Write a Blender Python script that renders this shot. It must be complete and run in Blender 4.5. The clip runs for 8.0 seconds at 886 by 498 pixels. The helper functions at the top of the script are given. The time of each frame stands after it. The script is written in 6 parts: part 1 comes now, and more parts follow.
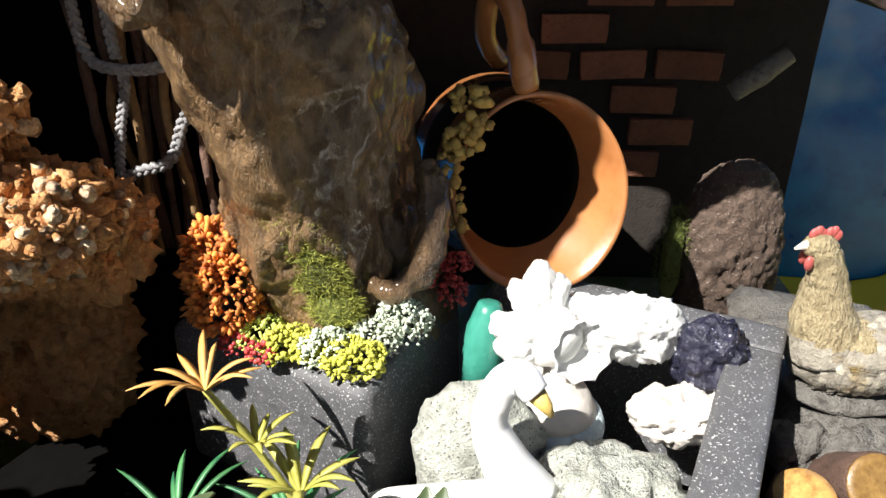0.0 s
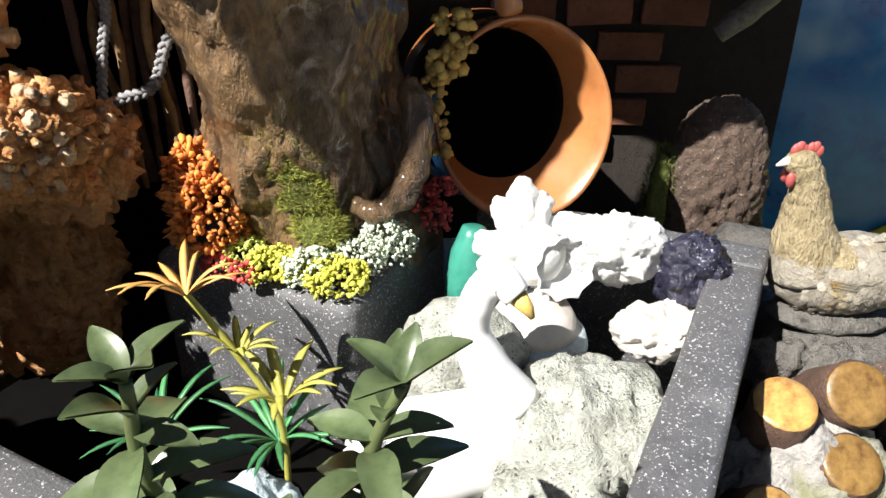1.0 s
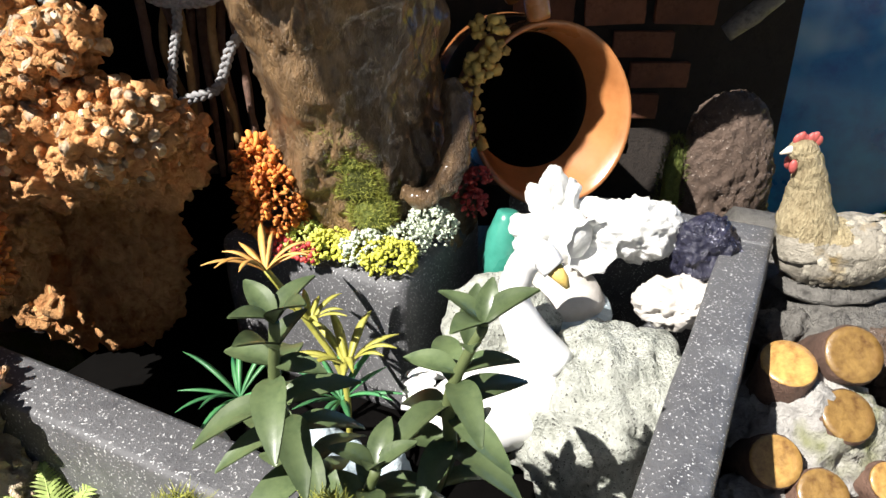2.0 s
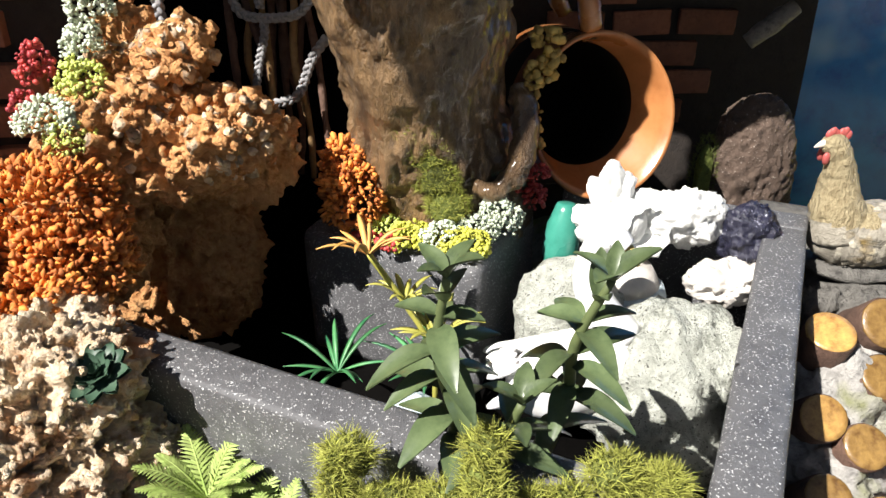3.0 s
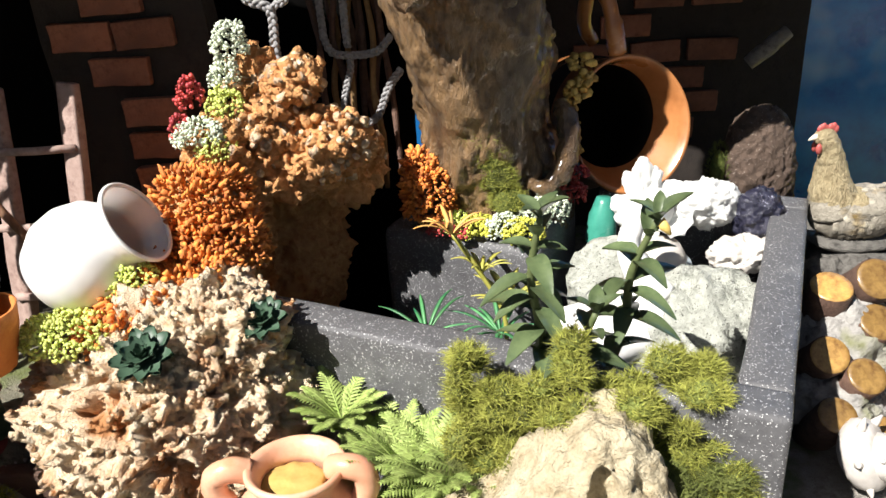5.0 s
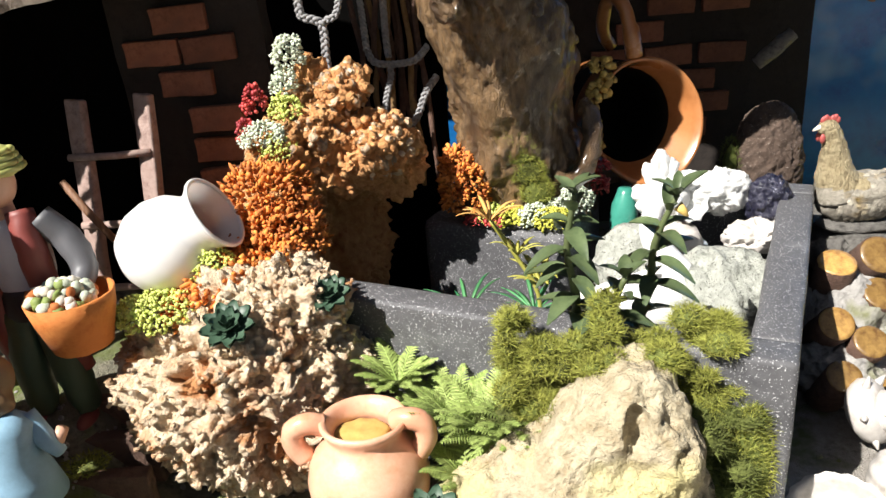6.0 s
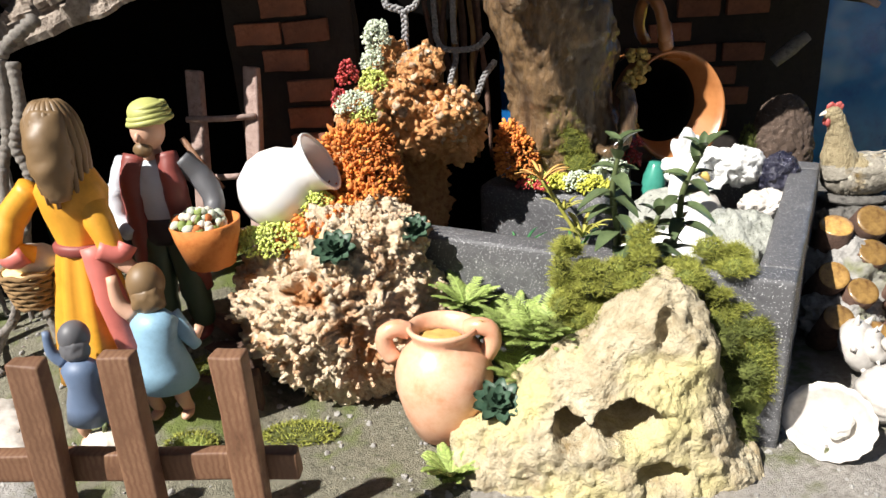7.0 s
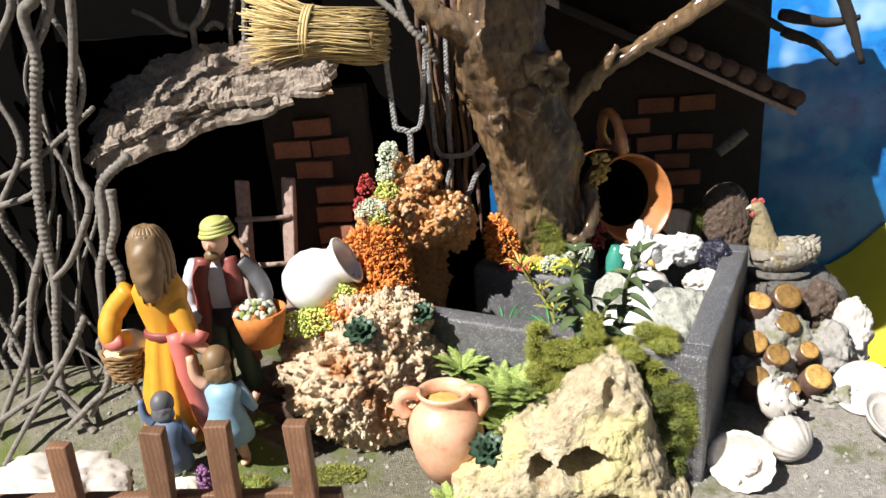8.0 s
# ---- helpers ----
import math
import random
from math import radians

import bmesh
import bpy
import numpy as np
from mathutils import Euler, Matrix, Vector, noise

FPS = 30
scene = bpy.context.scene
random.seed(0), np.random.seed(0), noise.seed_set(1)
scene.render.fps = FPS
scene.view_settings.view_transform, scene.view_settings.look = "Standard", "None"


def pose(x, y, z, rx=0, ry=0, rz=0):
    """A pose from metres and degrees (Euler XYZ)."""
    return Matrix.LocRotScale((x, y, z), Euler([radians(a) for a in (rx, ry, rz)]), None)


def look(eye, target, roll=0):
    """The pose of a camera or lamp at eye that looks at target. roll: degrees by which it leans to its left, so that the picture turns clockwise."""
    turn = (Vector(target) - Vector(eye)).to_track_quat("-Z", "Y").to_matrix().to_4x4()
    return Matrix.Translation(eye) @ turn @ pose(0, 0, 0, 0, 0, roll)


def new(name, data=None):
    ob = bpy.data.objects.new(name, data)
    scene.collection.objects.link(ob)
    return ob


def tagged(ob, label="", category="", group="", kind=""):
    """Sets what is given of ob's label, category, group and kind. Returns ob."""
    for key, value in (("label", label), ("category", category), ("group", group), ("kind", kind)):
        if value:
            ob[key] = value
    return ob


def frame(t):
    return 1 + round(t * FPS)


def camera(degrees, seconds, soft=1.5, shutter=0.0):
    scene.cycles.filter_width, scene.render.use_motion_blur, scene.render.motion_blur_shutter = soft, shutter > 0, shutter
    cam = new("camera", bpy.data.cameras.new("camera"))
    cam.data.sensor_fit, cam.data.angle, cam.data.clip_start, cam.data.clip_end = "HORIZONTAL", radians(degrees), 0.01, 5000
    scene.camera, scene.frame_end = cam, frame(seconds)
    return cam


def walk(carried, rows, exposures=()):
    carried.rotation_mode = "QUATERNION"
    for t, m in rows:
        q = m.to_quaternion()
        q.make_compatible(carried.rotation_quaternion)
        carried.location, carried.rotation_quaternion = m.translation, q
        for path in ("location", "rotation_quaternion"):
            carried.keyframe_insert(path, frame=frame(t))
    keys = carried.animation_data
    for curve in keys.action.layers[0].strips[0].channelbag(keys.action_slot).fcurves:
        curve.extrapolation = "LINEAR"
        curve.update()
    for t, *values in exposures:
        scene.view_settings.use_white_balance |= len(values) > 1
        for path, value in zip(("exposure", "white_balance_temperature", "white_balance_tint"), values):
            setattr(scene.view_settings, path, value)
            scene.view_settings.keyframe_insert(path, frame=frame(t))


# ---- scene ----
cam = camera(62.6, 8.0)
PATH = [
    (0, (0.0800, 0.0784, 0.2960), (0.0592, 0.5209, 0.0642), -0.42),
    (0.5, (0.0790, 0.0752, 0.2812), (0.0610, 0.5143, 0.0426), -0.39),
    (1, (0.0840, 0.0667, 0.2738), (0.0675, 0.5064, 0.0365), -0.38),
    (1.5, (0.0770, 0.0490, 0.2661), (0.0593, 0.4864, 0.0245), -0.49),
    (1.7, (0.0750, 0.0447, 0.2754), (0.0530, 0.4820, 0.0340), -0.94),
    (2.8, (0.0480, 0.0097, 0.2901), (0.0363, 0.4511, 0.0554), -1.42),
    (3, (0.0370, 0.0047, 0.2895), (0.0257, 0.4473, 0.0572), -1.32),
    (3.5, (0.0180, -0.0127, 0.2848), (0.0003, 0.4312, 0.0555), -2.19),
    (4, (0.0160, -0.0292, 0.2930), (-0.0022, 0.4164, 0.0668), -2.49),
    (4.2, (0.0170, -0.0371, 0.2936), (-0.0028, 0.4136, 0.0780), -2.90),
    (5.3, (0.0070, -0.0754, 0.2915), (-0.0130, 0.3818, 0.0900), -4.50),
    (5.5, (0.0040, -0.0796, 0.2898), (-0.0205, 0.3778, 0.0891), -5.34),
    (6, (-0.0010, -0.1082, 0.2959), (-0.0290, 0.3522, 0.1029), -5.37),
    (6.5, (-0.0060, -0.1387, 0.3032), (-0.0343, 0.3266, 0.1224), -5.37),
    (6.7, (-0.0180, -0.1610, 0.2999), (-0.0543, 0.3028, 0.1166), -4.45),
    (7, (-0.0250, -0.1875, 0.2938), (-0.0628, 0.2747, 0.1070), -3.97),
    (7.5, (-0.0120, -0.2251, 0.3418), (-0.0443, 0.2412, 0.1642), -4.41),
    (8, (-0.0160, -0.2793, 0.3679), (-0.0520, 0.1903, 0.2001), -4.64),
]
walk(cam, [(t, look(eye, target, roll)) for t, eye, target, roll in PATH], exposures=[(0, 1.20), (1.5, 1.14), (4, 1.07), (6, 0.98), (8, 0.88)])

# ---------------------------------------------------------------- light
world = bpy.data.worlds.new("world")
scene.world = world
world.use_nodes = True
sky = world.node_tree.nodes.new("ShaderNodeTexSky")
sky.sky_type, sky.sun_disc = "NISHITA", False
SUN_TO = Vector((-0.50, -0.44, 0.75)).normalized()
sky.sun_elevation = math.asin(SUN_TO.z)
sky.sun_rotation = math.atan2(SUN_TO.x, SUN_TO.y)
back = world.node_tree.nodes["Background"]
back.inputs["Strength"].default_value = 0.019
world.node_tree.links.new(sky.outputs[0], back.inputs["Color"])
sun_data = bpy.data.lights.new("sun", "SUN")
sun_data.energy, sun_data.angle, sun_data.color = 5.0, radians(0.6), (1.0, 0.96, 0.90)
sun = new("sun", sun_data)
sun.matrix_world = look(SUN_TO, (0, 0, 0))


# ---------------------------------------------------------------- materials
def mat(name, dark, light, scale=300.0, rough=0.75, bump=0.5, fine=4.0, depth=0.0006, metal=0.0, speck=None, speck_at=0.64, coat=0.0,
        vary=0.0, isle=0.0, stretch=1.0, stain=None, stain_at=0.55, wave=None, trans=0.0):
    """A grained surface: two noises mix dark and light, a third adds stains, specks lie on top; the same noises give relief."""
    m = bpy.data.materials.new(name)
    m.use_nodes = True
    nt = m.node_tree
    n, link = nt.nodes, nt.links
    bsdf = n["Principled BSDF"]
    co = n.new("ShaderNodeTexCoord").outputs["Object"]

    if stretch != 1.0:
        mp = n.new("ShaderNodeMapping")
        mp.inputs["Scale"].default_value = (1, 1, stretch)
        link.new(co, mp.inputs["Vector"])
        co = mp.outputs["Vector"]

    def tex(s, detail=5.0, rgh=0.6):
        t = n.new("ShaderNodeTexNoise")
        t.inputs["Scale"].default_value, t.inputs["Detail"].default_value, t.inputs["Roughness"].default_value = s, detail, rgh
        link.new(co, t.inputs["Vector"])
        return t.outputs["Fac"]

    def ramp(f, a, b):
        r = n.new("ShaderNodeMapRange")
        r.inputs["From Min"].default_value, r.inputs["From Max"].default_value = a, b
        link.new(f, r.inputs["Value"])
        return r.outputs["Result"]

    def mix(f, a, b):
        x = n.new("ShaderNodeMix")
        x.data_type = "RGBA"
        for sock, v in ((x.inputs[0], f), (x.inputs[6], a), (x.inputs[7], b)):
            if isinstance(v, (tuple, list)):
                sock.default_value = (*v, 1)
            elif isinstance(v, float):
                sock.default_value = v
            else:
                link.new(v, sock)
        return x.outputs[2]

    big, small = tex(scale * 0.25), tex(scale, 6.0, 0.7)
    col = mix(ramp(small, 0.32, 0.68), dark, light)
    mid = tuple((a + b) / 2 for a, b in zip(dark, light))
    col = mix(ramp(big, 0.35, 0.7), col, mid)
    if wave:
        w = n.new("ShaderNodeTexWave")
        w.bands_direction = wave[0]
        w.inputs["Scale"].default_value, w.inputs["Distortion"].default_value, w.inputs["Detail"].default_value = wave[1], wave[2], 3.0
        w.inputs["Detail Scale"].default_value = 2.0
        link.new(co, w.inputs["Vector"])
        col = mix(ramp(w.outputs["Fac"], 0.3, 0.9), col, wave[3])
    if stain:
        col = mix(ramp(tex(scale * 0.12, 4.0), stain_at, stain_at + 0.12), col, stain)
    if speck:
        col = mix(ramp(tex(scale * fine, 2.0), speck_at, speck_at + 0.05), col, speck)
    if vary:
        info = n.new("ShaderNodeObjectInfo").outputs["Random"]
        hsv = n.new("ShaderNodeHueSaturation")
        link.new(ramp(info, 0.0, 1.0), hsv.inputs["Value"])
        rr = n.new("ShaderNodeMapRange")
        rr.inputs["To Min"].default_value, rr.inputs["To Max"].default_value = 1 - vary, 1 + vary
        link.new(info, rr.inputs["Value"])
        link.new(rr.outputs["Result"], hsv.inputs["Value"])
        link.new(col, hsv.inputs["Color"])
        col = hsv.outputs["Color"]
    if isle:
        geo = n.new("ShaderNodeNewGeometry").outputs["Random Per Island"]
        hv = n.new("ShaderNodeHueSaturation")
        r1 = n.new("ShaderNodeMapRange")
        r1.inputs["To Min"].default_value, r1.inputs["To Max"].default_value = 1 - isle, 1 + isle * 0.6
        link.new(geo, r1.inputs["Value"])
        r2 = n.new("ShaderNodeMapRange")
        r2.inputs["To Min"].default_value, r2.inputs["To Max"].default_value = 0.5 - 0.012 * isle, 0.5 + 0.014 * isle
        link.new(geo, r2.inputs["Value"])
        link.new(r1.outputs["Result"], hv.inputs["Value"])
        link.new(r2.outputs["Result"], hv.inputs["Hue"])
        link.new(col, hv.inputs["Color"])
        col = hv.outputs["Color"]
    link.new(col, bsdf.inputs["Base Color"])
    rg = n.new("ShaderNodeMapRange")
    rg.inputs["To Min"].default_value, rg.inputs["To Max"].default_value = max(rough - 0.15, 0.04), min(rough + 0.15, 1)
    link.new(big, rg.inputs["Value"])
    link.new(rg.outputs["Result"], bsdf.inputs["Roughness"])
    bsdf.inputs["Metallic"].default_value = metal
    bsdf.inputs["Coat Weight"].default_value = coat
    bsdf.inputs["Coat Roughness"].default_value = 0.15
    if trans:
        bsdf.inputs["Transmission Weight"].default_value = trans
    if bump:
        b = n.new("ShaderNodeBump")
        b.inputs["Strength"].default_value, b.inputs["Distance"].default_value = bump, depth
        s = n.new("ShaderNodeMath")
        s.operation = "ADD"
        link.new(small, s.inputs[0])
        link.new(tex(scale * fine, 4.0), s.inputs[1])
        link.new(s.outputs[0], b.inputs["Height"])
        link.new(b.outputs["Normal"], bsdf.inputs["Normal"])
    return m


M_SOIL_SHADE = mat("mossy_earth_shade", (0.06, 0.056, 0.038), (0.32, 0.30, 0.22), 210, 0.95, 1.0, 4, 0.0014, stain=(0.12, 0.15, 0.035), stain_at=0.5)
M_RUBBLE = mat("dark_rubble", (0.06, 0.055, 0.05), (0.27, 0.255, 0.23), 240, 0.9, 1.0, 4, 0.0018)
M_GROUND = mat("sandy_grit", (0.16, 0.14, 0.12), (0.45, 0.42, 0.38), 260, 0.9, 0.9, 4, 0.0012, stain=(0.13, 0.14, 0.06))
M_SLATE = mat("grey_stone_ware", (0.060, 0.060, 0.065), (0.135, 0.134, 0.140), 150, 0.55, 0.6, 8, 0.0005, speck=(0.62, 0.62, 0.62), speck_at=0.625, stain=(0.17, 0.17, 0.175), stain_at=0.56)
M_TUFA = mat("pale_tufa", (0.70, 0.43, 0.21), (0.98, 0.91, 0.74), 260, 0.9, 1.0, 4, 0.0016, stain=(0.60, 0.28, 0.11), stain_at=0.52)
M_TUFA_RED = mat("rusty_tufa", (0.46, 0.15, 0.035), (0.90, 0.53, 0.23), 210, 0.85, 1.0, 4, 0.0014)
M_TUFA_PALE = mat("pale_orange_tufa", (0.66, 0.38, 0.18), (0.94, 0.78, 0.58), 260, 0.85, 0.8, 4, 0.001, isle=0.45)
M_BARK = mat("varnished_bark", (0.030, 0.016, 0.007), (0.40, 0.245, 0.115), 230, 0.42, 1.0, 5, 0.0022, coat=0.6, stain=(0.065, 0.035, 0.016), stain_at=0.52, stretch=0.4)
M_ROOT = mat("grey_root", (0.07, 0.060, 0.052), (0.33, 0.30, 0.265), 320, 0.75, 0.7, 4, 0.0006)
M_CORD = mat("grey_braid", (0.15, 0.145, 0.15), (0.46, 0.455, 0.46), 400, 0.85, 0.5, 4, 0.0004)
M_ROOFBARK = mat("pine_bark", (0.11, 0.075, 0.055), (0.58, 0.49, 0.41), 150, 0.8, 1.0, 5, 0.0015, stain=(0.40, 0.24, 0.12), stain_at=0.56)
# jar inside in near-black clay; its unlit darkness is put into the colour
M_JARIN = mat("unlit_jar_inside", (0.008, 0.005, 0.003), (0.03, 0.016, 0.008), 90, 0.9, 0.3, 6, 0.0003)
M_TERRA = mat("glazed_terracotta", (0.30, 0.11, 0.035), (0.50, 0.21, 0.075), 70, 0.3, 0.2, 6, 0.0003, coat=0.5)
M_CLAY = mat("pink_clay", (0.62, 0.27, 0.14), (0.82, 0.53, 0.38), 75, 0.38, 0.3, 6, 0.0004, stain=(0.60, 0.20, 0.10), stain_at=0.51, coat=0.2)
M_WHITE = mat("white_ceramic", (0.80, 0.79, 0.78), (0.88, 0.875, 0.87), 50, 0.35, 0.1, 6, 0.0002, coat=0.3)
M_PORCELAIN = mat("thin_white_ceramic", (0.82, 0.81, 0.80), (0.90, 0.895, 0.89), 50, 0.35, 0.1, 6, 0.0002, coat=0.3)
THIN = M_PORCELAIN.node_tree.nodes["Principled BSDF"].inputs
THIN["Subsurface Weight"].default_value, THIN["Subsurface Radius"].default_value, THIN["Subsurface Scale"].default_value = 0.7, (1.0, 1.0, 1.0), 0.004
M_PLASTER = mat("white_plaster", (0.62, 0.62, 0.60), (0.84, 0.84, 0.82), 220, 0.7, 0.5, 4, 0.0006)
M_SHELL = mat("bleached_shell", (0.38, 0.34, 0.30), (0.70, 0.67, 0.63), 120, 0.45, 0.4, 5, 0.0004)
M_BRICK = mat("red_brick", (0.15, 0.052, 0.03), (0.34, 0.14, 0.08), 220, 0.85, 0.6, 4, 0.0005, vary=0.25, stain=(0.16, 0.07, 0.05))
M_MORTAR = mat("dark_mortar", (0.014, 0.011, 0.009), (0.040, 0.030, 0.025), 200, 0.95, 0.6, 4, 0.0008)
# near-black for the added sheets and basin floor; stands in for shade
M_DARK = mat("shade_black", (0.0016, 0.0014, 0.0013), (0.0034, 0.003, 0.0028), 120, 0.98, 0.2)
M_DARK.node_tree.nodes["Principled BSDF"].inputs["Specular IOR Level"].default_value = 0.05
M_WOOD = mat("brown_wood", (0.12, 0.055, 0.028), (0.27, 0.145, 0.08), 90, 0.65, 0.5, 5, 0.0004, wave=("X", 130, 4.0, (0.16, 0.075, 0.04)), vary=0.15)
M_OLDWOOD = mat("pinkish_old_wood", (0.17, 0.10, 0.085), (0.50, 0.37, 0.32), 240, 0.75, 0.5, 5, 0.0004)
M_LOGBARK = mat("log_bark", (0.06, 0.03, 0.022), (0.20, 0.115, 0.08), 240, 0.8, 0.8, 4, 0.0008, vary=0.25)
M_LOGEND = mat("sawn_log_end", (0.15, 0.07, 0.02), (0.48, 0.29, 0.085), 190, 0.45, 0.4, 4, 0.0004, vary=0.5, coat=0.4, stain=(0.16, 0.06, 0.02), stain_at=0.5)
M_ROCK = mat("ochre_limestone", (0.26, 0.185, 0.09), (0.62, 0.56, 0.41), 120, 0.85, 1.0, 5, 0.0016, stain=(0.56, 0.49, 0.24), stain_at=0.54)
M_GRANITE = mat("mottled_stone", (0.17, 0.18, 0.15), (0.70, 0.71, 0.64), 210, 0.8, 1.0, 4, 0.0014, speck=(0.09, 0.09, 0.08), speck_at=0.62)
M_BLUESTONE = mat("pale_blue_rock", (0.34, 0.44, 0.50), (0.68, 0.76, 0.80), 240, 0.85, 0.8, 4, 0.001)
M_SLABSTONE = mat("rough_brown_stone", (0.035, 0.022, 0.016), (0.17, 0.115, 0.085), 200, 0.8, 0.9, 4, 0.0012, speck=(0.36, 0.31, 0.27), speck_at=0.66)
M_GREYSTONE = mat("grey_ledge_stone", (0.18, 0.17, 0.16), (0.50, 0.48, 0.45), 180, 0.85, 0.9, 4, 0.0012, stain=(0.16, 0.17, 0.05))
M_DARKCRYST = mat("dark_violet_mineral", (0.005, 0.005, 0.011), (0.035, 0.035, 0.065), 210, 0.3, 0.9, 3, 0.001, speck=(0.45, 0.45, 0.55), speck_at=0.66)
M_MOSS = mat("olive_moss", (0.17, 0.19, 0.02), (0.46, 0.46, 0.10), 160, 0.9, 0.0, isle=0.45)
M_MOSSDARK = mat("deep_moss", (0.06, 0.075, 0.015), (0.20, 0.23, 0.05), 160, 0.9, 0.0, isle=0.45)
M_FERN = mat("fresh_fern", (0.17, 0.26, 0.04), (0.44, 0.52, 0.17), 200, 0.7, 0.0, isle=0.35)
M_LEAF = mat("leathery_leaf", (0.038, 0.062, 0.028), (0.13, 0.17, 0.075), 130, 0.38, 0.2, 3, 0.0002, vary=0.25, coat=0.15)
M_STEM = mat("green_stem", (0.06, 0.08, 0.03), (0.13, 0.16, 0.06), 200, 0.6, 0.0)
M_BLADE = mat("aquarium_green", (0.02, 0.13, 0.06), (0.10, 0.30, 0.10), 120, 0.45, 0.0, vary=0.3)
M_BLADEYEL = mat("yellow_green_blade", (0.25, 0.25, 0.03), (0.50, 0.46, 0.12), 120, 0.5, 0.0)
M_BLADEORA = mat("orange_blade", (0.60, 0.26, 0.05), (0.75, 0.46, 0.16), 120, 0.5, 0.0)
M_SUCC = mat("dark_succulent", (0.018, 0.050, 0.030), (0.075, 0.130, 0.080), 200, 0.5, 0.0)
M_ORANGE = mat("orange_lichen", (0.55, 0.145, 0.02), (0.82, 0.32, 0.075), 260, 0.8, 0.3, isle=0.5)
M_YELMOSS = mat("yellow_lichen", (0.46, 0.46, 0.03), (0.70, 0.68, 0.14), 260, 0.8, 0.3, isle=0.35)
M_LIMEMOSS = mat("lime_lichen", (0.50, 0.58, 0.10), (0.72, 0.78, 0.26), 260, 0.8, 0.3, isle=0.35)
M_PALEMOSS = mat("pale_green_lichen", (0.48, 0.56, 0.40), (0.78, 0.82, 0.68), 260, 0.8, 0.3, isle=0.35)
M_RED = mat("red_berry", (0.36, 0.025, 0.03), (0.55, 0.07, 0.07), 260, 0.5, 0.2, isle=0.4)
M_GOLDBERRY = mat("ochre_berry", (0.52, 0.33, 0.07), (0.72, 0.52, 0.17), 260, 0.7, 0.2, isle=0.35)
M_STRAW = mat("straw", (0.50, 0.36, 0.14), (0.78, 0.62, 0.32), 200, 0.7, 0.0, isle=0.4)
M_STRAWEND = mat("straw_cut_end", (0.16, 0.09, 0.035), (0.34, 0.21, 0.09), 300, 0.9, 0.3)
M_SKIN = mat("painted_flesh", (0.55, 0.31, 0.21), (0.66, 0.40, 0.28), 60, 0.5, 0.0)
M_BLUE = mat("sky_paint", (0.006, 0.07, 0.40), (0.03, 0.34, 0.78), 34, 0.3, 0.15, 8, 0.0006, coat=0.4, stain=(0.55, 0.76, 0.90), stain_at=0.55)
M_YELPAINT = mat("yellow_paint", (0.56, 0.48, 0.015), (0.68, 0.60, 0.03), 12, 0.5, 0.1)
M_GLASSBLUE = mat("blue_glass", (0.0, 0.16, 0.34), (0.01, 0.30, 0.50), 60, 0.1, 0.0, coat=0.8)
M_TEAL = mat("teal_glaze", (0.01, 0.13, 0.095), (0.07, 0.33, 0.25), 40, 0.3, 0.0, coat=0.5)
M_FEATHER = mat("painted_feathers", (0.13, 0.115, 0.085), (0.56, 0.51, 0.42), 300, 0.7, 0.8, 3, 0.0010, isle=0.4, stain=(0.36, 0.25, 0.09), stain_at=0.54)
M_NECK = mat("cream_hackle", (0.15, 0.105, 0.045), (0.56, 0.47, 0.29), 300, 0.6, 1.0, 3, 0.0022, stretch=0.4)


def paint(name, c, rough=0.5):
    """Hobby paint on a cast figure."""
    return mat(name, tuple(x * 0.75 for x in c), tuple(min(x * 1.12, 1) for x in c), 90, rough, 0.15, 4, 0.0003)


P_YELLOW = paint("yellow_robe", (0.72, 0.34, 0.03))
P_PINK = paint("rose_shawl", (0.62, 0.17, 0.14))
P_HAIR = paint("brown_hair", (0.20, 0.125, 0.06))
P_VEST = paint("maroon_vest", (0.24, 0.055, 0.045))
P_SHIRT = paint("white_shirt", (0.58, 0.60, 0.66))
P_GREY = paint("grey_sleeve", (0.11, 0.11, 0.12))
P_GREEN = paint("green_trousers", (0.055, 0.085, 0.05))
P_HAT = paint("olive_turban", (0.46, 0.47, 0.15))
P_BLUE = paint("pale_blue_dress", (0.26, 0.44, 0.58))
P_NAVY = paint("slate_blue_dress", (0.12, 0.17, 0.27))
P_BLACK = paint("dark_sash", (0.02, 0.02, 0.025))
P_COMB = paint("dull_red_comb", (0.42, 0.09, 0.08))
P_CREAM = paint("cream_cloth", (0.66, 0.60, 0.50))


# ---------------------------------------------------------------- mesh tools
ORIGIN = {}


def thing(name, loc, label, category, group="", kind=""):
    """The empty at a thing's base."""
    ob = new(name)
    ob.location = loc
    ob.empty_display_size = 0.01
    ORIGIN[ob.name] = Vector(loc)
    return tagged(ob, label, category, group, kind)


def mesh_of(name, bm, material, smooth=True):
    me = bpy.data.meshes.new(name)
    bm.normal_update()
    bm.to_mesh(me)
    bm.free()
    for m in material if isinstance(material, (list, tuple)) else [material]:
        me.materials.append(m)
    if smooth:
        me.polygons.foreach_set("use_smooth", [True] * len(me.polygons))
    return me


def part(name, bm, material, parent, label="", smooth=True):
    """Links a bmesh, drawn in world places, as one mesh under a thing or a part."""
    o = ORIGIN[parent.name]
    bmesh.ops.translate(bm, verts=bm.verts, vec=-o)
    ob = new(name, mesh_of(name, bm, material, smooth))
    ob.parent = parent
    ORIGIN[ob.name] = o
    return tagged(ob, label)


def single(name, bm, material, label, category, group="", kind="", smooth=True):
    """One mesh that is a whole thing."""
    ob = new(name, mesh_of(name, bm, material, smooth))
    ORIGIN[ob.name] = Vector((0, 0, 0))
    return tagged(ob, label, category, group, kind)


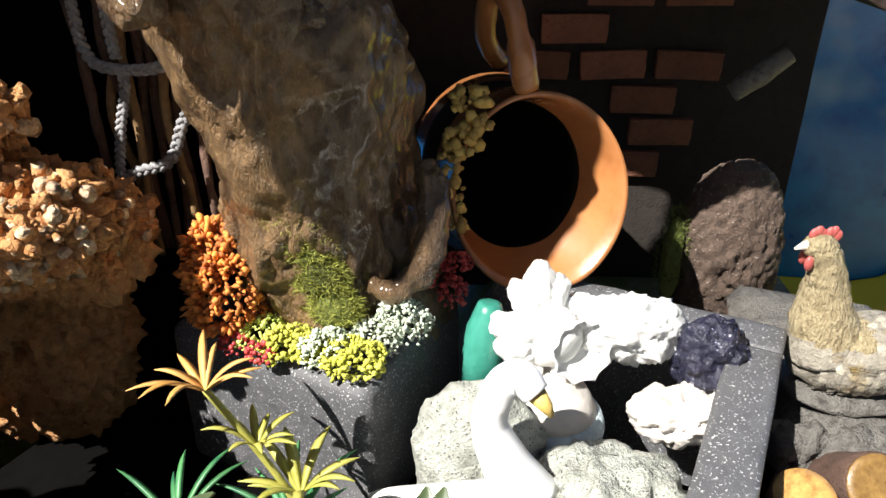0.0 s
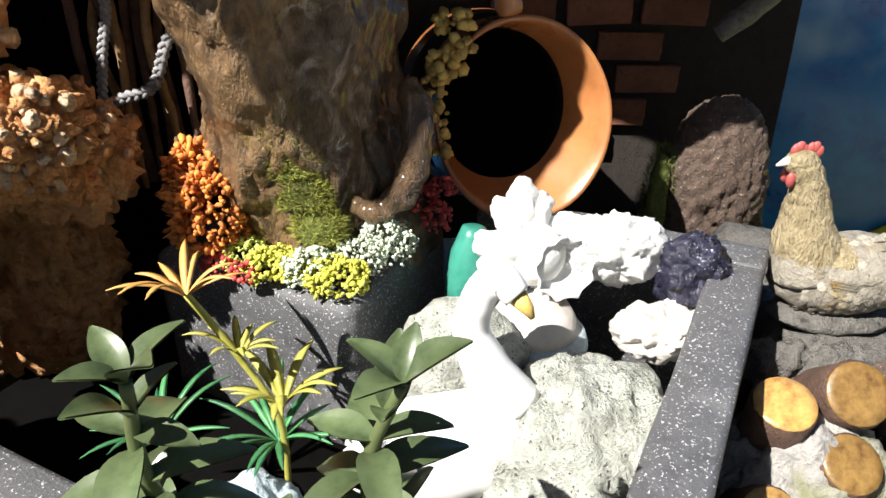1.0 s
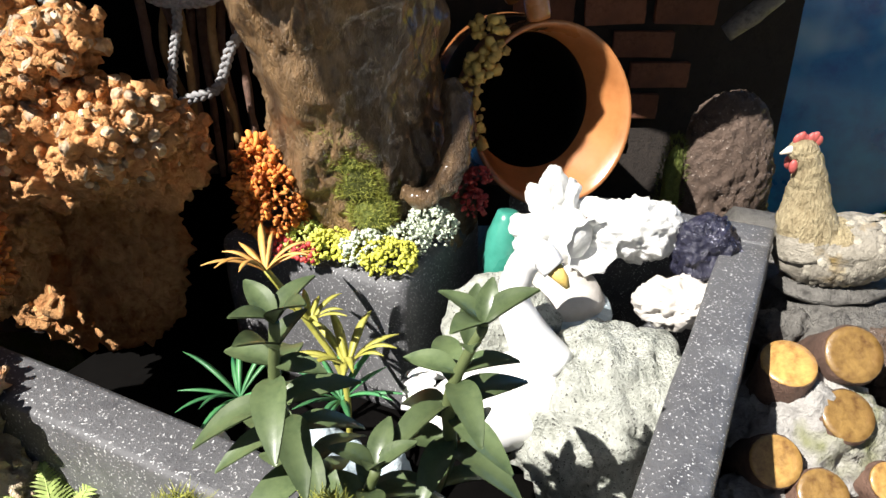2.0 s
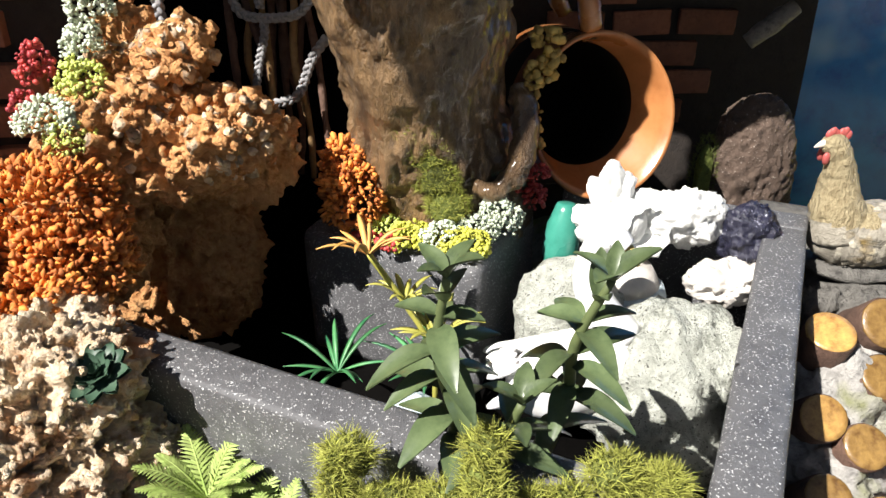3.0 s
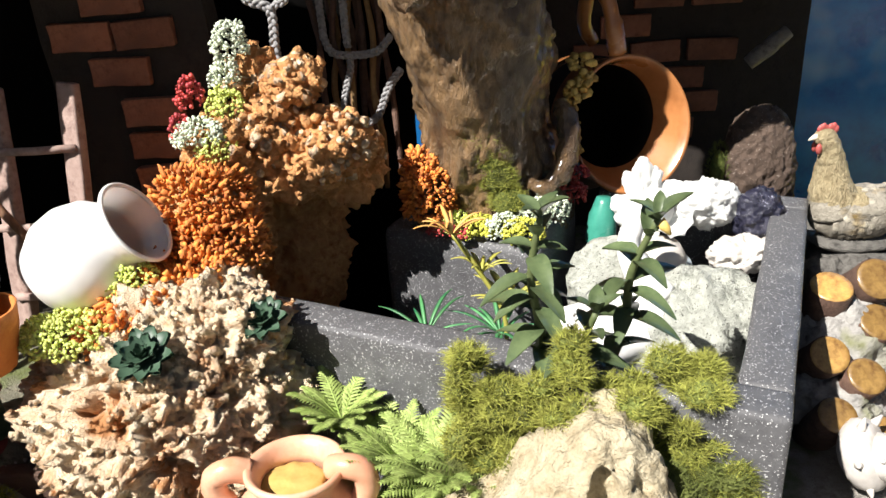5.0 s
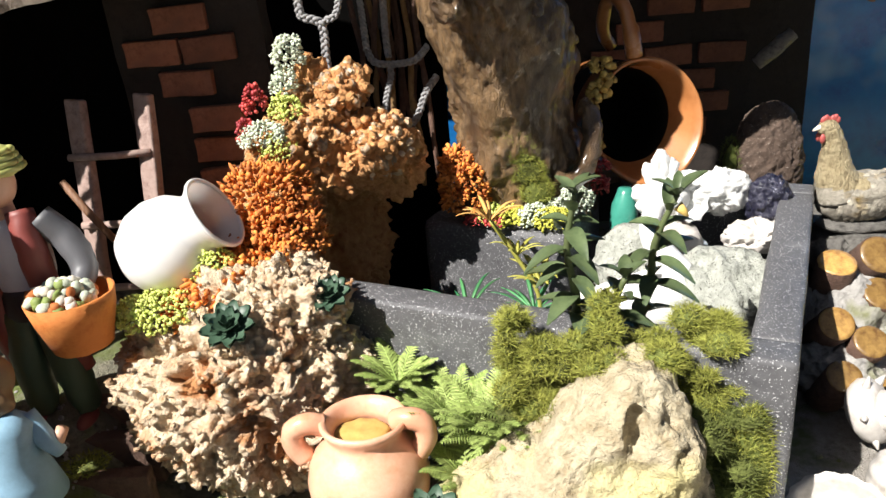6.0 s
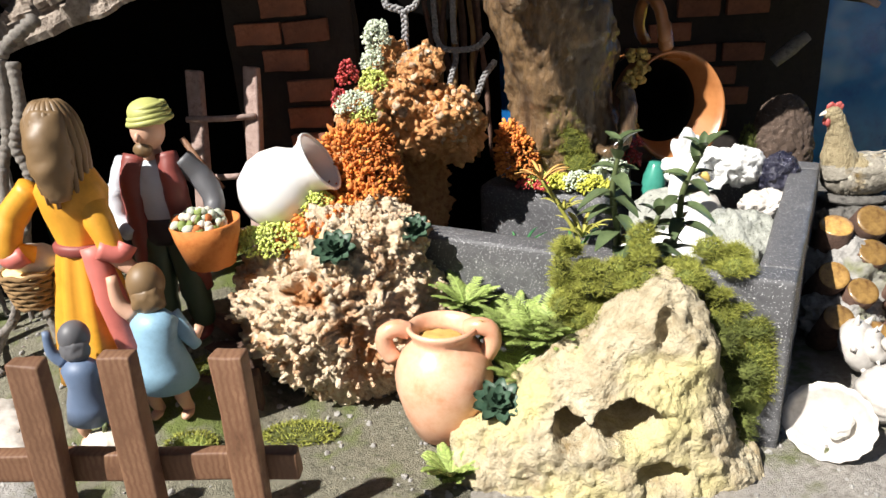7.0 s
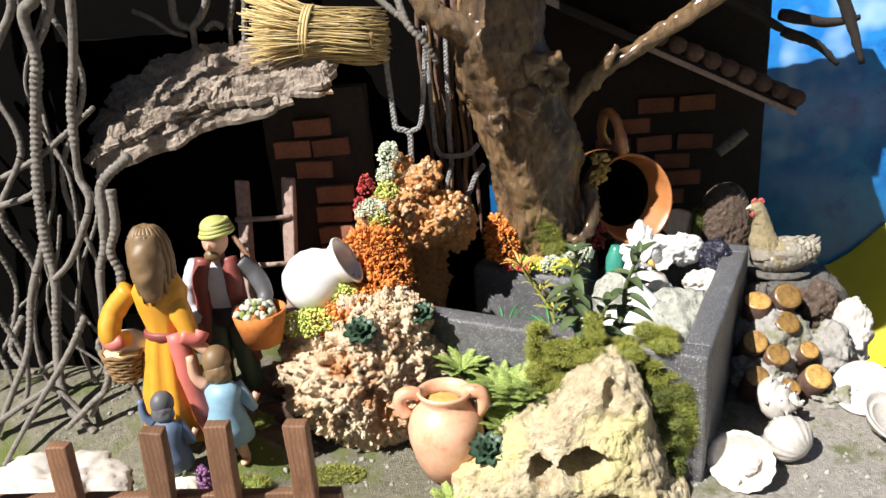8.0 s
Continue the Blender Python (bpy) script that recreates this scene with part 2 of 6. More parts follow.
def fresh():
    return bmesh.new()


def blob(bm, c, r, sub=2, rot=(0, 0, 0), amp=0.0, freq=60.0, mi=0, oct=3):
    """A lump: an ellipsoid with noise."""
    if not isinstance(r, (tuple, list)):
        r = (r, r, r)
    m = Matrix.LocRotScale(c, Euler([radians(a) for a in rot]), r)
    g = bmesh.ops.create_icosphere(bm, subdivisions=sub, radius=1.0, matrix=m)
    c = Vector(c)
    for v in g["verts"]:
        if amp:
            d = (v.co - c)
            k = noise.fractal(v.co * freq, 0.9, 2.1, oct)
            v.co += d.normalized() * amp * k
    if mi:
        for v in g["verts"]:
            for f in v.link_faces:
                f.material_index = mi
    return g["verts"]


def tube(bm, pts, radii, seg=8, amp=0.0, freq=100.0, mi=0, ribs=0.0, rib_len=0.004):
    """A tapered tube along a line of points, closed at both ends."""
    pts = [Vector(p) for p in pts]
    if not isinstance(radii, (list, tuple)):
        radii = [radii] * len(pts)
    rings, ref, run = [], Vector((0.31, 0.22, 0.92)), 0.0
    for i, p in enumerate(pts):
        d = (pts[min(i + 1, len(pts) - 1)] - pts[max(i - 1, 0)]).normalized()
        a = d.cross(ref)
        if a.length < 0.05:
            a = d.cross(Vector((1, 0, 0)))
        a.normalize()
        b = d.cross(a)
        if i:
            run += (p - pts[i - 1]).length
        ring = []
        for k in range(seg):
            w = 2 * math.pi * k / seg
            q = a * math.cos(w) + b * math.sin(w)
            r = radii[i]
            if ribs:
                r *= 1 + ribs * math.sin(run / rib_len * 2 * math.pi + w)
            if amp:
                r += amp * noise.fractal((p + q * r) * freq, 0.9, 2.1, 4)
            ring.append(bm.verts.new(p + q * r))
        rings.append(ring)
    fs = []
    for r0, r1 in zip(rings, rings[1:]):
        for k in range(seg):
            fs.append(bm.faces.new((r0[k], r0[(k + 1) % seg], r1[(k + 1) % seg], r1[k])))
    fs.append(bm.faces.new(rings[0][::-1]))
    fs.append(bm.faces.new(rings[-1]))
    for f in fs:
        f.material_index = mi
    return rings


def spline(pts, n=8):
    """Points along a smooth line through pts."""
    p = [Vector(q) for q in pts]
    p = [p[0] * 2 - p[1]] + p + [p[-1] * 2 - p[-2]]
    out = []
    for i in range(1, len(p) - 2):
        for k in range(n):
            t = k / n
            a, b, c, d = p[i - 1], p[i], p[i + 1], p[i + 2]
            out.append(0.5 * ((2 * b) + (c - a) * t + (2 * a - 5 * b + 4 * c - d) * t * t + (3 * b - a - 3 * c + d) * t ** 3))
    out.append(p[-2])
    return out


def lathe(bm, profile, m=Matrix(), seg=40, mi=0):
    """Turns a profile of (radius, height) rows about z."""
    rings = []
    for r, z in profile:
        rings.append([bm.verts.new(m @ Vector((r * math.cos(2 * math.pi * k / seg), r * math.sin(2 * math.pi * k / seg), z))) for k in range(seg)])
    for a, b in zip(rings, rings[1:]):
        for k in range(seg):
            f = bm.faces.new((a[k], a[(k + 1) % seg], b[(k + 1) % seg], b[k]))
            f.material_index = mi
    for ring, flip in ((rings[0], True), (rings[-1], False)):
        f = bm.faces.new(ring[::-1] if flip else ring)
        f.material_index = mi
    return rings


def block(bm, m, size, bevel=0.0, amp=0.0, freq=80.0, cuts=0):
    """A bevelled, slightly worn block."""
    t = bmesh.new()
    bmesh.ops.create_cube(t, size=1.0, matrix=Matrix.Diagonal((*size, 1)))
    if bevel:
        bmesh.ops.bevel(t, geom=t.edges[:], offset=bevel, segments=2, affect="EDGES", profile=0.6)
    if cuts:
        bmesh.ops.subdivide_edges(t, edges=[e for e in t.edges if e.calc_length() > min(size) * 0.8], cuts=cuts, use_grid_fill=True)
    t.transform(m)
    if amp:
        for v in t.verts:
            v.co += Vector(noise.noise_vector(v.co * freq)) * amp
    base = {v: bm.verts.new(v.co) for v in t.verts}
    for f in t.faces:
        bm.faces.new([base[v] for v in f.verts])
    t.free()


def blades(bm, spots, length, width, lean=0.5, rnd=None, seg=3, up=Vector((0, 0, 1))):
    """Thin curved blades growing from the spots (place, normal)."""
    rnd = rnd or random.Random(3)
    for p, nrm in spots:
        d = (nrm * 0.7 + up * 0.4 + Vector((rnd.uniform(-1, 1), rnd.uniform(-1, 1), rnd.uniform(-0.4, 0.6))) * lean).normalized()
        side = d.cross(Vector((rnd.uniform(-1, 1), rnd.uniform(-1, 1), rnd.uniform(-1, 1)))).normalized()
        ln = length * rnd.uniform(0.5, 1.2)
        bend = Vector((rnd.uniform(-1, 1), rnd.uniform(-1, 1), rnd.uniform(-1.0, 0.2))) * ln * 0.35
        prev = None
        for k in range(seg + 1):
            t = k / seg
            c = p + d * ln * t + bend * t * t
            w = width * (1 - t) + width * 0.12
            pair = (bm.verts.new(c - side * w), bm.verts.new(c + side * w))
            if prev:
                bm.faces.new((prev[0], prev[1], pair[1], pair[0]))
            prev = pair


BALL = {}


def ball_template(sub):
    """Vertices and faces of a unit ball, made once."""
    if sub not in BALL:
        t = bmesh.new()
        bmesh.ops.create_icosphere(t, subdivisions=sub, radius=1.0)
        t.verts.index_update()
        BALL[sub] = ([v.co.copy() for v in t.verts], [[v.index for v in f.verts] for f in t.faces])
        t.free()
    return BALL[sub]


def beads(bm, rows, sub=1, rnd=None, amp=0.25, stretch=1.0):
    """Many small lumps: rows of (place, radius) or (place, radius, direction), drawn out along the direction."""
    rnd = rnd or random.Random(5)
    vs, fs = ball_template(sub)
    for row in rows:
        p, r = row[0], row[1]
        q = Vector((r * rnd.uniform(0.75, 1.25), r * rnd.uniform(0.75, 1.25), r * rnd.uniform(0.75, 1.25) * stretch))
        if len(row) > 2:
            d = (row[2] + Vector((rnd.uniform(-1, 1), rnd.uniform(-1, 1), rnd.uniform(-1, 1))) * 0.5).normalized()
            rot = d.to_track_quat("Z", "Y").to_matrix()
        else:
            rot = Euler((rnd.uniform(0, 6), rnd.uniform(0, 6), rnd.uniform(0, 6))).to_matrix()
        made = []
        for c in vs:
            k = 1 + rnd.uniform(-amp, amp)
            made.append(bm.verts.new(Vector(p) + rot @ Vector((c.x * q.x, c.y * q.y, c.z * q.z)) * k))
        for f in fs:
            bm.faces.new([made[n] for n in f])


def dome(c, r, n, rnd, low=-0.1):
    """Random places on the upper side of an ellipsoid, with outward normals."""
    out = []
    while len(out) < n:
        d = Vector((rnd.gauss(0, 1), rnd.gauss(0, 1), rnd.gauss(0, 1))).normalized()
        if d.z < low:
            continue
        out.append((Vector(c) + Vector((d.x * r[0], d.y * r[1], d.z * r[2])), d))
    return out


def smooth01(t):
    t = min(max(t, 0.0), 1.0)
    return t * t * (3 - 2 * t)


# ---------------------------------------------------------------- setting
def ground_at(x, y):
    left = smooth01((-x - 0.15) / 0.05)
    z = 0.058 + 0.047 * left * smooth01((y - 0.085) / 0.115)
    z -= 0.16 * smooth01((x - 0.283 + 0.006 * noise.noise(Vector((y * 40, 0, 0)))) / 0.012) * smooth01((y - 0.185 - 0.4 * max(0, x - 0.3)) / 0.05)
    z -= 0.30 * smooth01((y - 0.40) / 0.03) * smooth01((0.045 - x) / 0.02)
    z -= 0.06 * smooth01((y - 0.205) / 0.02) * smooth01((x + 0.165) / 0.03) * smooth01((0.10 - x) / 0.05)
    z += 0.0016 * noise.fractal(Vector((x, y, 0)) * 40, 0.9, 2.0, 4)
    return z


def build_ground():
    bm = fresh()
    n = 130
    xs = [-0.74] + [-0.55 + 1.1 * i / n for i in range(n + 1)] + [0.8, 1.1]
    ys = [-0.62] + [-0.42 + 1.1 * i / n for i in range(n + 1)] + [0.73]
    grid = [[bm.verts.new((x, y, ground_at(x, y))) for x in xs] for y in ys]
    for r0, r1 in zip(grid, grid[1:]):
        for k in range(len(xs) - 1):
            bm.faces.new((r0[k], r0[k + 1], r1[k + 1], r1[k]))
    for f in bm.faces:
        c = f.calc_center_median()
        wob = 0.02 * noise.fractal(c * 30, 0.9, 2.0, 3)
        # mossy earth near figures; below roots and at the back it paints in shade
        if c.y > 0.33 or c.x + wob < -0.045 and c.y + wob > 0.072 + 0.03 * smooth01((-c.x - 0.28) / 0.04):
            f.material_index = 1
    single("ground", bm, [M_GROUND, M_SOIL_SHADE], "pale grey grit and sand spread over the model base", "ground", kind="structure")


build_ground()

# near-black sheets added round the model in place of unlit surroundings
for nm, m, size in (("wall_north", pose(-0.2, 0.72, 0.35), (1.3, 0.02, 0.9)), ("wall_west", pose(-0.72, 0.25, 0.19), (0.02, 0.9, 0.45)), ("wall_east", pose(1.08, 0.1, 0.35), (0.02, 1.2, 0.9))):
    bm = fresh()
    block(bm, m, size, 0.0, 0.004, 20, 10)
    single(nm, bm, M_DARK, "plain near-black sheet added behind the model scene as darkness", "wall", kind="structure", smooth=False)


def backdrop():
    """A painted sky board with a yellow dune at its foot."""
    root = thing("painted_backdrop", (0.25, 0.60, 0.0), "curved board painted with blue sky, clouds and a yellow dune", "backdrop", kind="structure")
    bm = fresh()
    pr = []
    for i in range(41):
        x = -0.10 + 1.0 * i / 40
        y = 0.60 - 0.25 * max(0.0, x - 0.25) ** 1.5
        pr.append([bm.verts.new((x, y + o, z)) for o, z in ((0, -0.3), (0, 0.75), (0.008, 0.75), (0.008, -0.3))])
    for a, b in zip(pr, pr[1:]):
        for k in range(4):
            bm.faces.new((a[k], b[k], b[(k + 1) % 4], a[(k + 1) % 4]))
    bm.faces.new(pr[0])
    bm.faces.new(pr[-1][::-1])
    part("sky_board", bm, M_BLUE, root)
    bm = fresh()
    pr = []
    for i in range(33):
        x = 0.24 + 0.62 * i / 32
        y = 0.596 - 0.25 * max(0.0, x - 0.25) ** 1.5
        top = 0.005 + 0.13 * smooth01((x - 0.375) / 0.16) - 0.04 * smooth01((x - 0.6) / 0.2)
        pr.append((bm.verts.new((x, y - 0.06, -0.14)), bm.verts.new((x, y, top)), bm.verts.new((x, y + 0.003, top + 0.001))))
    for a, b in zip(pr, pr[1:]):
        bm.faces.new((a[0], b[0], b[1], a[1]))
        bm.faces.new((a[1], b[1], b[2], a[2]))
    part("dune", bm, M_YELPAINT, root, "bright yellow painted dune")


backdrop()

# ---------------------------------------------------------------- the stone basin
BU, BV, BB = Vector((0.907, -0.42, 0)), Vector((0.42, 0.907, 0)), Vector((0.107, 0.115, 0))


def at_basin(u, v, z):
    return BB + BU * u + BV * v + Vector((0, 0, z))


TURNED = Matrix.Rotation(math.atan2(-0.42, 0.907), 4, "Z")


def basin():
    root = thing("stone_basin", at_basin(-0.1, 0.1, 0.056), "dark grey speckled stone basin with thick flat rim", "basin")
    rim, foot, thick, long_u, long_v = 0.148, 0.052, 0.0175, 0.215, 0.208
    for nm, cu, cv, su, sv in (("front_wall", -long_u / 2, thick / 2, long_u, thick), ("back_wall", -0.055, long_v - thick / 2, 0.110, thick),
                               ("right_wall", -thick / 2, long_v / 2, thick, long_v - 2 * thick)):
        bm = fresh()
        m = Matrix.Translation(at_basin(cu, cv, (rim + foot) / 2)) @ TURNED
        block(bm, m, (su, sv, rim - foot), 0.0022, 0.0009, 70, 6)
        part(nm, bm, M_SLATE, root)
    # floor coloured near-black in place of the shade inside the basin
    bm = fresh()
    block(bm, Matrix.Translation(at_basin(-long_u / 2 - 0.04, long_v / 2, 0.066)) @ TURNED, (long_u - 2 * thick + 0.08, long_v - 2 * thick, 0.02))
    part("basin_floor", bm, M_DARK, root, "basin floor with its shade painted in as near-black")


basin()


def planter():
    root = thing("square_planter", (0.03, 0.31, 0.08), "dark grey square stone planter holding the tree", "planter")
    bm = fresh()
    c = Vector((0.0454, 0.2705, 0)) - BU * 0.046 + BV * 0.036
    m = Matrix.Translation(c + Vector((0, 0, 0.107))) @ TURNED
    block(bm, m, (0.092, 0.072, 0.066), 0.005, 0.0012, 60, 6)
    part("box", bm, M_SLATE, root)
    bm = fresh()
    blob(bm, c + Vector((0, 0, 0.138)), (0.040, 0.030, 0.0075), 4, (0, 0, -25), 0.002, 120)
    part("soil", bm, M_LOGBARK, root, "dark earth round the trunk")


planter()


# ---------------------------------------------------------------- tree
def limb(bm, pts, radii, seg=14, amp=0.0015, freq=90, n=6):
    p = spline(pts, n)
    k = len(radii) - 1
    rr = []
    for i in range(len(p)):
        t = i / (len(p) - 1) * k
        a = min(int(t), k - 1)
        rr.append(radii[a] + (radii[a + 1] - radii[a]) * (t - a))
    return tube(bm, p, rr, seg, amp, freq)


def tree():
    root = thing("gnarled_tree", (0.026, 0.335, 0.14), "thick gnarled brown tree trunk, glossy bark, bare limbs, in planter", "tree")
    bm = fresh()
    limb(bm, [(0.029, 0.337, 0.132), (0.026, 0.333, 0.17), (0.021, 0.324, 0.22), (0.010, 0.314, 0.27), (-0.003, 0.303, 0.315), (0.000, 0.295, 0.36), (0.004, 0.288, 0.45), (0.005, 0.28, 0.56)],
         [0.042, 0.038, 0.0375, 0.039, 0.037, 0.031, 0.028, 0.024], 150, 0.006, 26, 30)
    for v in bm.verts:
        p = v.co + Vector(noise.noise_vector(v.co * 45)) * 0.006
        c = Vector((0.02, 0.325, v.co.z))
        # long twisted ridges, scaly plates between them, two wide flutes
        ridge = abs(noise.noise(Vector((p.x * 120, p.y * 120, p.z * 26))))
        plate = noise.fractal(Vector((p.x * 260, p.y * 260, p.z * 110)), 0.7, 2.2, 4)
        bare = smooth01((noise.noise(Vector((p.x * 34, p.y * 34, p.z * 16 + 4))) + 0.25) * 2.5)
        v.co += (v.co - c).normalized() * (bare * (0.0022 * plate - 0.0075 * (0.25 - min(ridge, 0.25))) + 0.0022 * noise.noise(Vector((p.x * 60, p.y * 60, p.z * 18))))
    part("trunk", bm, M_BARK, root)
    # knots and burrs, each with a sunken eye
    for c, r in (((-0.010, 0.274, 0.268), 0.0085), ((0.013, 0.277, 0.283), 0.0125), ((-0.014, 0.281, 0.303), 0.0095), ((0.036, 0.288, 0.30), 0.011), ((0.030, 0.286, 0.262), 0.007)):
        bm = fresh()
        for v in blob(bm, c, (r, r * 0.8, r * 1.15), 5, amp=0.0028, freq=120, oct=5):
            d = v.co - (Vector(c) + Vector((0.1, -0.8, 0.1)) * r)
            v.co += Vector((0, 1, 0)) * r * 0.5 * math.exp(-(d.length / (r * 0.42)) ** 2)
        part("burr", bm, M_BARK, root)
    for pts, rr, lb in (
        ([(0.028, 0.315, 0.250), (0.049, 0.315, 0.272), (0.073, 0.314, 0.295), (0.107, 0.312, 0.316), (0.155, 0.308, 0.345), (0.205, 0.30, 0.382)], [0.012, 0.0075, 0.0062, 0.0064, 0.007, 0.008], "long grey limb"),
        ([(0.066, 0.314, 0.286), (0.078, 0.308, 0.304), (0.085, 0.306, 0.317)], [0.006, 0.004, 0.002], ""),
        ([(-0.012, 0.29, 0.325), (-0.035, 0.278, 0.34), (-0.052, 0.27, 0.352), (-0.07, 0.27, 0.38)], [0.016, 0.010, 0.009, 0.007], ""),
        ([(0.014, 0.278, 0.31), (0.030, 0.274, 0.313), (0.040, 0.274, 0.315)], [0.011, 0.006, 0.003], "broken stub"),
        ([(0.062, 0.318, 0.205), (0.067, 0.310, 0.190), (0.063, 0.303, 0.172), (0.053, 0.300, 0.163), (0.043, 0.300, 0.165)], [0.004, 0.0062, 0.0055, 0.005, 0.003], "curled root"),
        # unseen limb, added so that its shadow falls on the trunk
        ([(0.006, 0.286, 0.415), (-0.014, 0.246, 0.432), (-0.060, 0.209, 0.438), (-0.104, 0.169, 0.438), (-0.126, 0.148, 0.434)], [0.014, 0.015, 0.0155, 0.012, 0.008], "thick forked upper limb, unseen, added to shade the trunk"),
    ):
        bm = fresh()
        limb(bm, pts, rr, 22, 0.0024, 120, 12)
        part("limb", bm, M_BARK, root, lb)


tree()


# ---------------------------------------------------------------- tufa rocks
def tufa(bm, c, r, sub, amp, freq, pits=0.5, seed=0.0, comb=False):
    """A lump with rounded nodules and deep pits; comb: pits with sharp walls between them."""
    m = Matrix.LocRotScale(c, None, r)
    g = bmesh.ops.create_icosphere(bm, subdivisions=sub, radius=1.0, matrix=m)
    c, off = Vector(c), Vector((seed, seed * 0.7, seed * 1.3))
    for v in g["verts"]:
        d = (v.co - c).normalized()
        q = v.co + off
        q = q + Vector(noise.noise_vector(q * freq * 0.8)) * (0.35 / freq)
        f1 = noise.voronoi(q * freq)[0]
        f2 = noise.voronoi(q * freq * 2.1)[0]
        k = 1.4 * (0.45 - f1[0]) + 0.75 * (0.45 - f2[0]) + 0.35 * noise.noise(q * freq * 4.3)
        if comb:
            k = 1.5 * (f1[0] - 0.42) + 0.8 * (f2[0] - 0.42) + 0.4 * noise.noise(q * freq * 4.3)
        k -= pits * (max(0.0, noise.noise(q * freq * 0.75) - 0.05) * 3.0 + max(0.0, noise.noise(q * freq * 1.6) - 0.2) * 2.0)
        k += 1.3 * noise.fractal(q * freq * 0.16, 0.9, 2.0, 3)
        v.co += d * amp * k + Vector(noise.noise_vector(q * freq * 1.2)) * amp * 0.45
    return g["verts"]


def nubs(body, rnd, count, radius, length, keep):
    """Stubby worm-tube knobs standing out of a rock's own surface; the flat ends take the second material."""
    body.normal_update()
    body.verts.ensure_lookup_table()
    bm = fresh()
    n = len(body.verts)
    made = 0
    while made < count:
        v = body.verts[rnd.randrange(n)]
        if not keep(v.co, v.normal):
            continue
        made += 1
        d = (v.normal + Vector((rnd.uniform(-1, 1), rnd.uniform(-1, 1), rnd.uniform(-0.7, 1))) * 0.55).normalized()
        r = radius * rnd.choice((0.55, 0.7, 0.85, 1.0, 1.0, 1.35))
        e = v.co + d * r * length * rnd.uniform(0.5, 1.2)
        tube(bm, [v.co - d * r * 1.2, v.co, e, e + d * r * 0.12, e - d * r * 0.1], [r * 1.1, r * 0.92, r * rnd.uniform(0.9, 1.2), r * 0.8, r * 0.45], 9, r * 0.55, 320)
        bm.faces.ensure_lookup_table()
        if rnd.random() < 0.42:
            for f in bm.faces[-20:]:
                f.material_index = 1
    return bm


def upper_tufa():
    root = thing("overhanging_tufa_rock", (-0.08, 0.26, 0.10), "rust-brown knobbly tufa rock forming an overhanging cave", "rock")
    rnd = random.Random(11)
    body = fresh()
    lumps = (((-0.080, 0.287, 0.192), (0.037, 0.033, 0.022), 0.0), ((-0.088, 0.288, 0.221), (0.014, 0.016, 0.022), 0.3), ((-0.056, 0.276, 0.199), (0.024, 0.026, 0.017), 0.5), ((-0.055, 0.298, 0.184), (0.023, 0.026, 0.021), 1.7),
             ((-0.108, 0.268, 0.170), (0.024, 0.030, 0.040), 0.7), ((-0.106, 0.322, 0.140), (0.050, 0.028, 0.070), 0.9), ((-0.082, 0.266, 0.213), (0.013, 0.012, 0.012), 2.9), ((-0.070, 0.283, 0.227), (0.011, 0.012, 0.011), 3.7), ((-0.100, 0.262, 0.205), (0.016, 0.013, 0.013), 4.1))

    def bare(p, q):
        if q.y > 0.45 or q.z < -0.45 or p.z < 0.172 + 0.25 * max(0.0, p.x + 0.075):
            return False
        return sum(((p.x - c[0]) / r[0]) ** 2 + ((p.y - c[1]) / r[1]) ** 2 + ((p.z - c[2]) / r[2]) ** 2 < 0.95 for c, r, _ in lumps) <= 1
    for c, r, sd in lumps:
        tufa(body, c, r, 6, 0.0046, 150, 0.9, sd)
    crust = nubs(body, rnd, 1350, 0.0021, 1.5, bare)
    part("rock_body", body, M_TUFA_RED, root)
    tagged(part("knobbly_crust", crust, [M_TUFA_RED, M_TUFA_PALE], root, "pale orange knobs"), kind="stuff")


upper_tufa()


def lower_tufa():
    root = thing("pitted_tufa_rock", (-0.112, 0.19, 0.07), "cream and tan pitted tufa boulder beside the basin", "rock")
    rnd = random.Random(12)
    body = fresh()
    tufa(body, (-0.116, 0.190, 0.109), (0.060, 0.047, 0.053), 7, 0.0062, 150, 1.2, 2.0, True)
    tufa(body, (-0.095, 0.192, 0.148), (0.026, 0.025, 0.020), 6, 0.0055, 160, 1.1, 2.6, True)
    crust = nubs(body, rnd, 2300, 0.00125, 1.5, lambda p, q: q.y < 0.4 and p.z > 0.062)
    part("rock_body", body, M_TUFA, root)
    tagged(part("knobbly_crust", crust, [M_TUFA, M_TUFA_PALE], root, "cream branching nubs"), kind="stuff")


lower_tufa()


# ---------------------------------------------------------------- lichens and small growth
def clump(name, label, material, balls, count, size, seed, sub=1, category="moss", stretch=1.0, loose=0.7):
    """A cushion of many small beads over a few domes."""
    rnd = random.Random(seed)
    bm = fresh()
    rows = []
    for c, r in balls:
        n = max(6, int(count * r[0] * r[1] / sum(b[1][0] * b[1][1] for b in balls)))
        for p, d in dome(c, r, n, rnd, -0.35):
            rows.append((p + d * rnd.uniform(-0.8, loose) * size + Vector(noise.noise_vector(p * 150)) * size * loose, size * rnd.uniform(0.45, 1.2), d))
    beads(bm, rows, sub, rnd, 0.2 if category == "berries" else 0.5, stretch)
    return single(name, bm, material, label, category, kind="stuff")


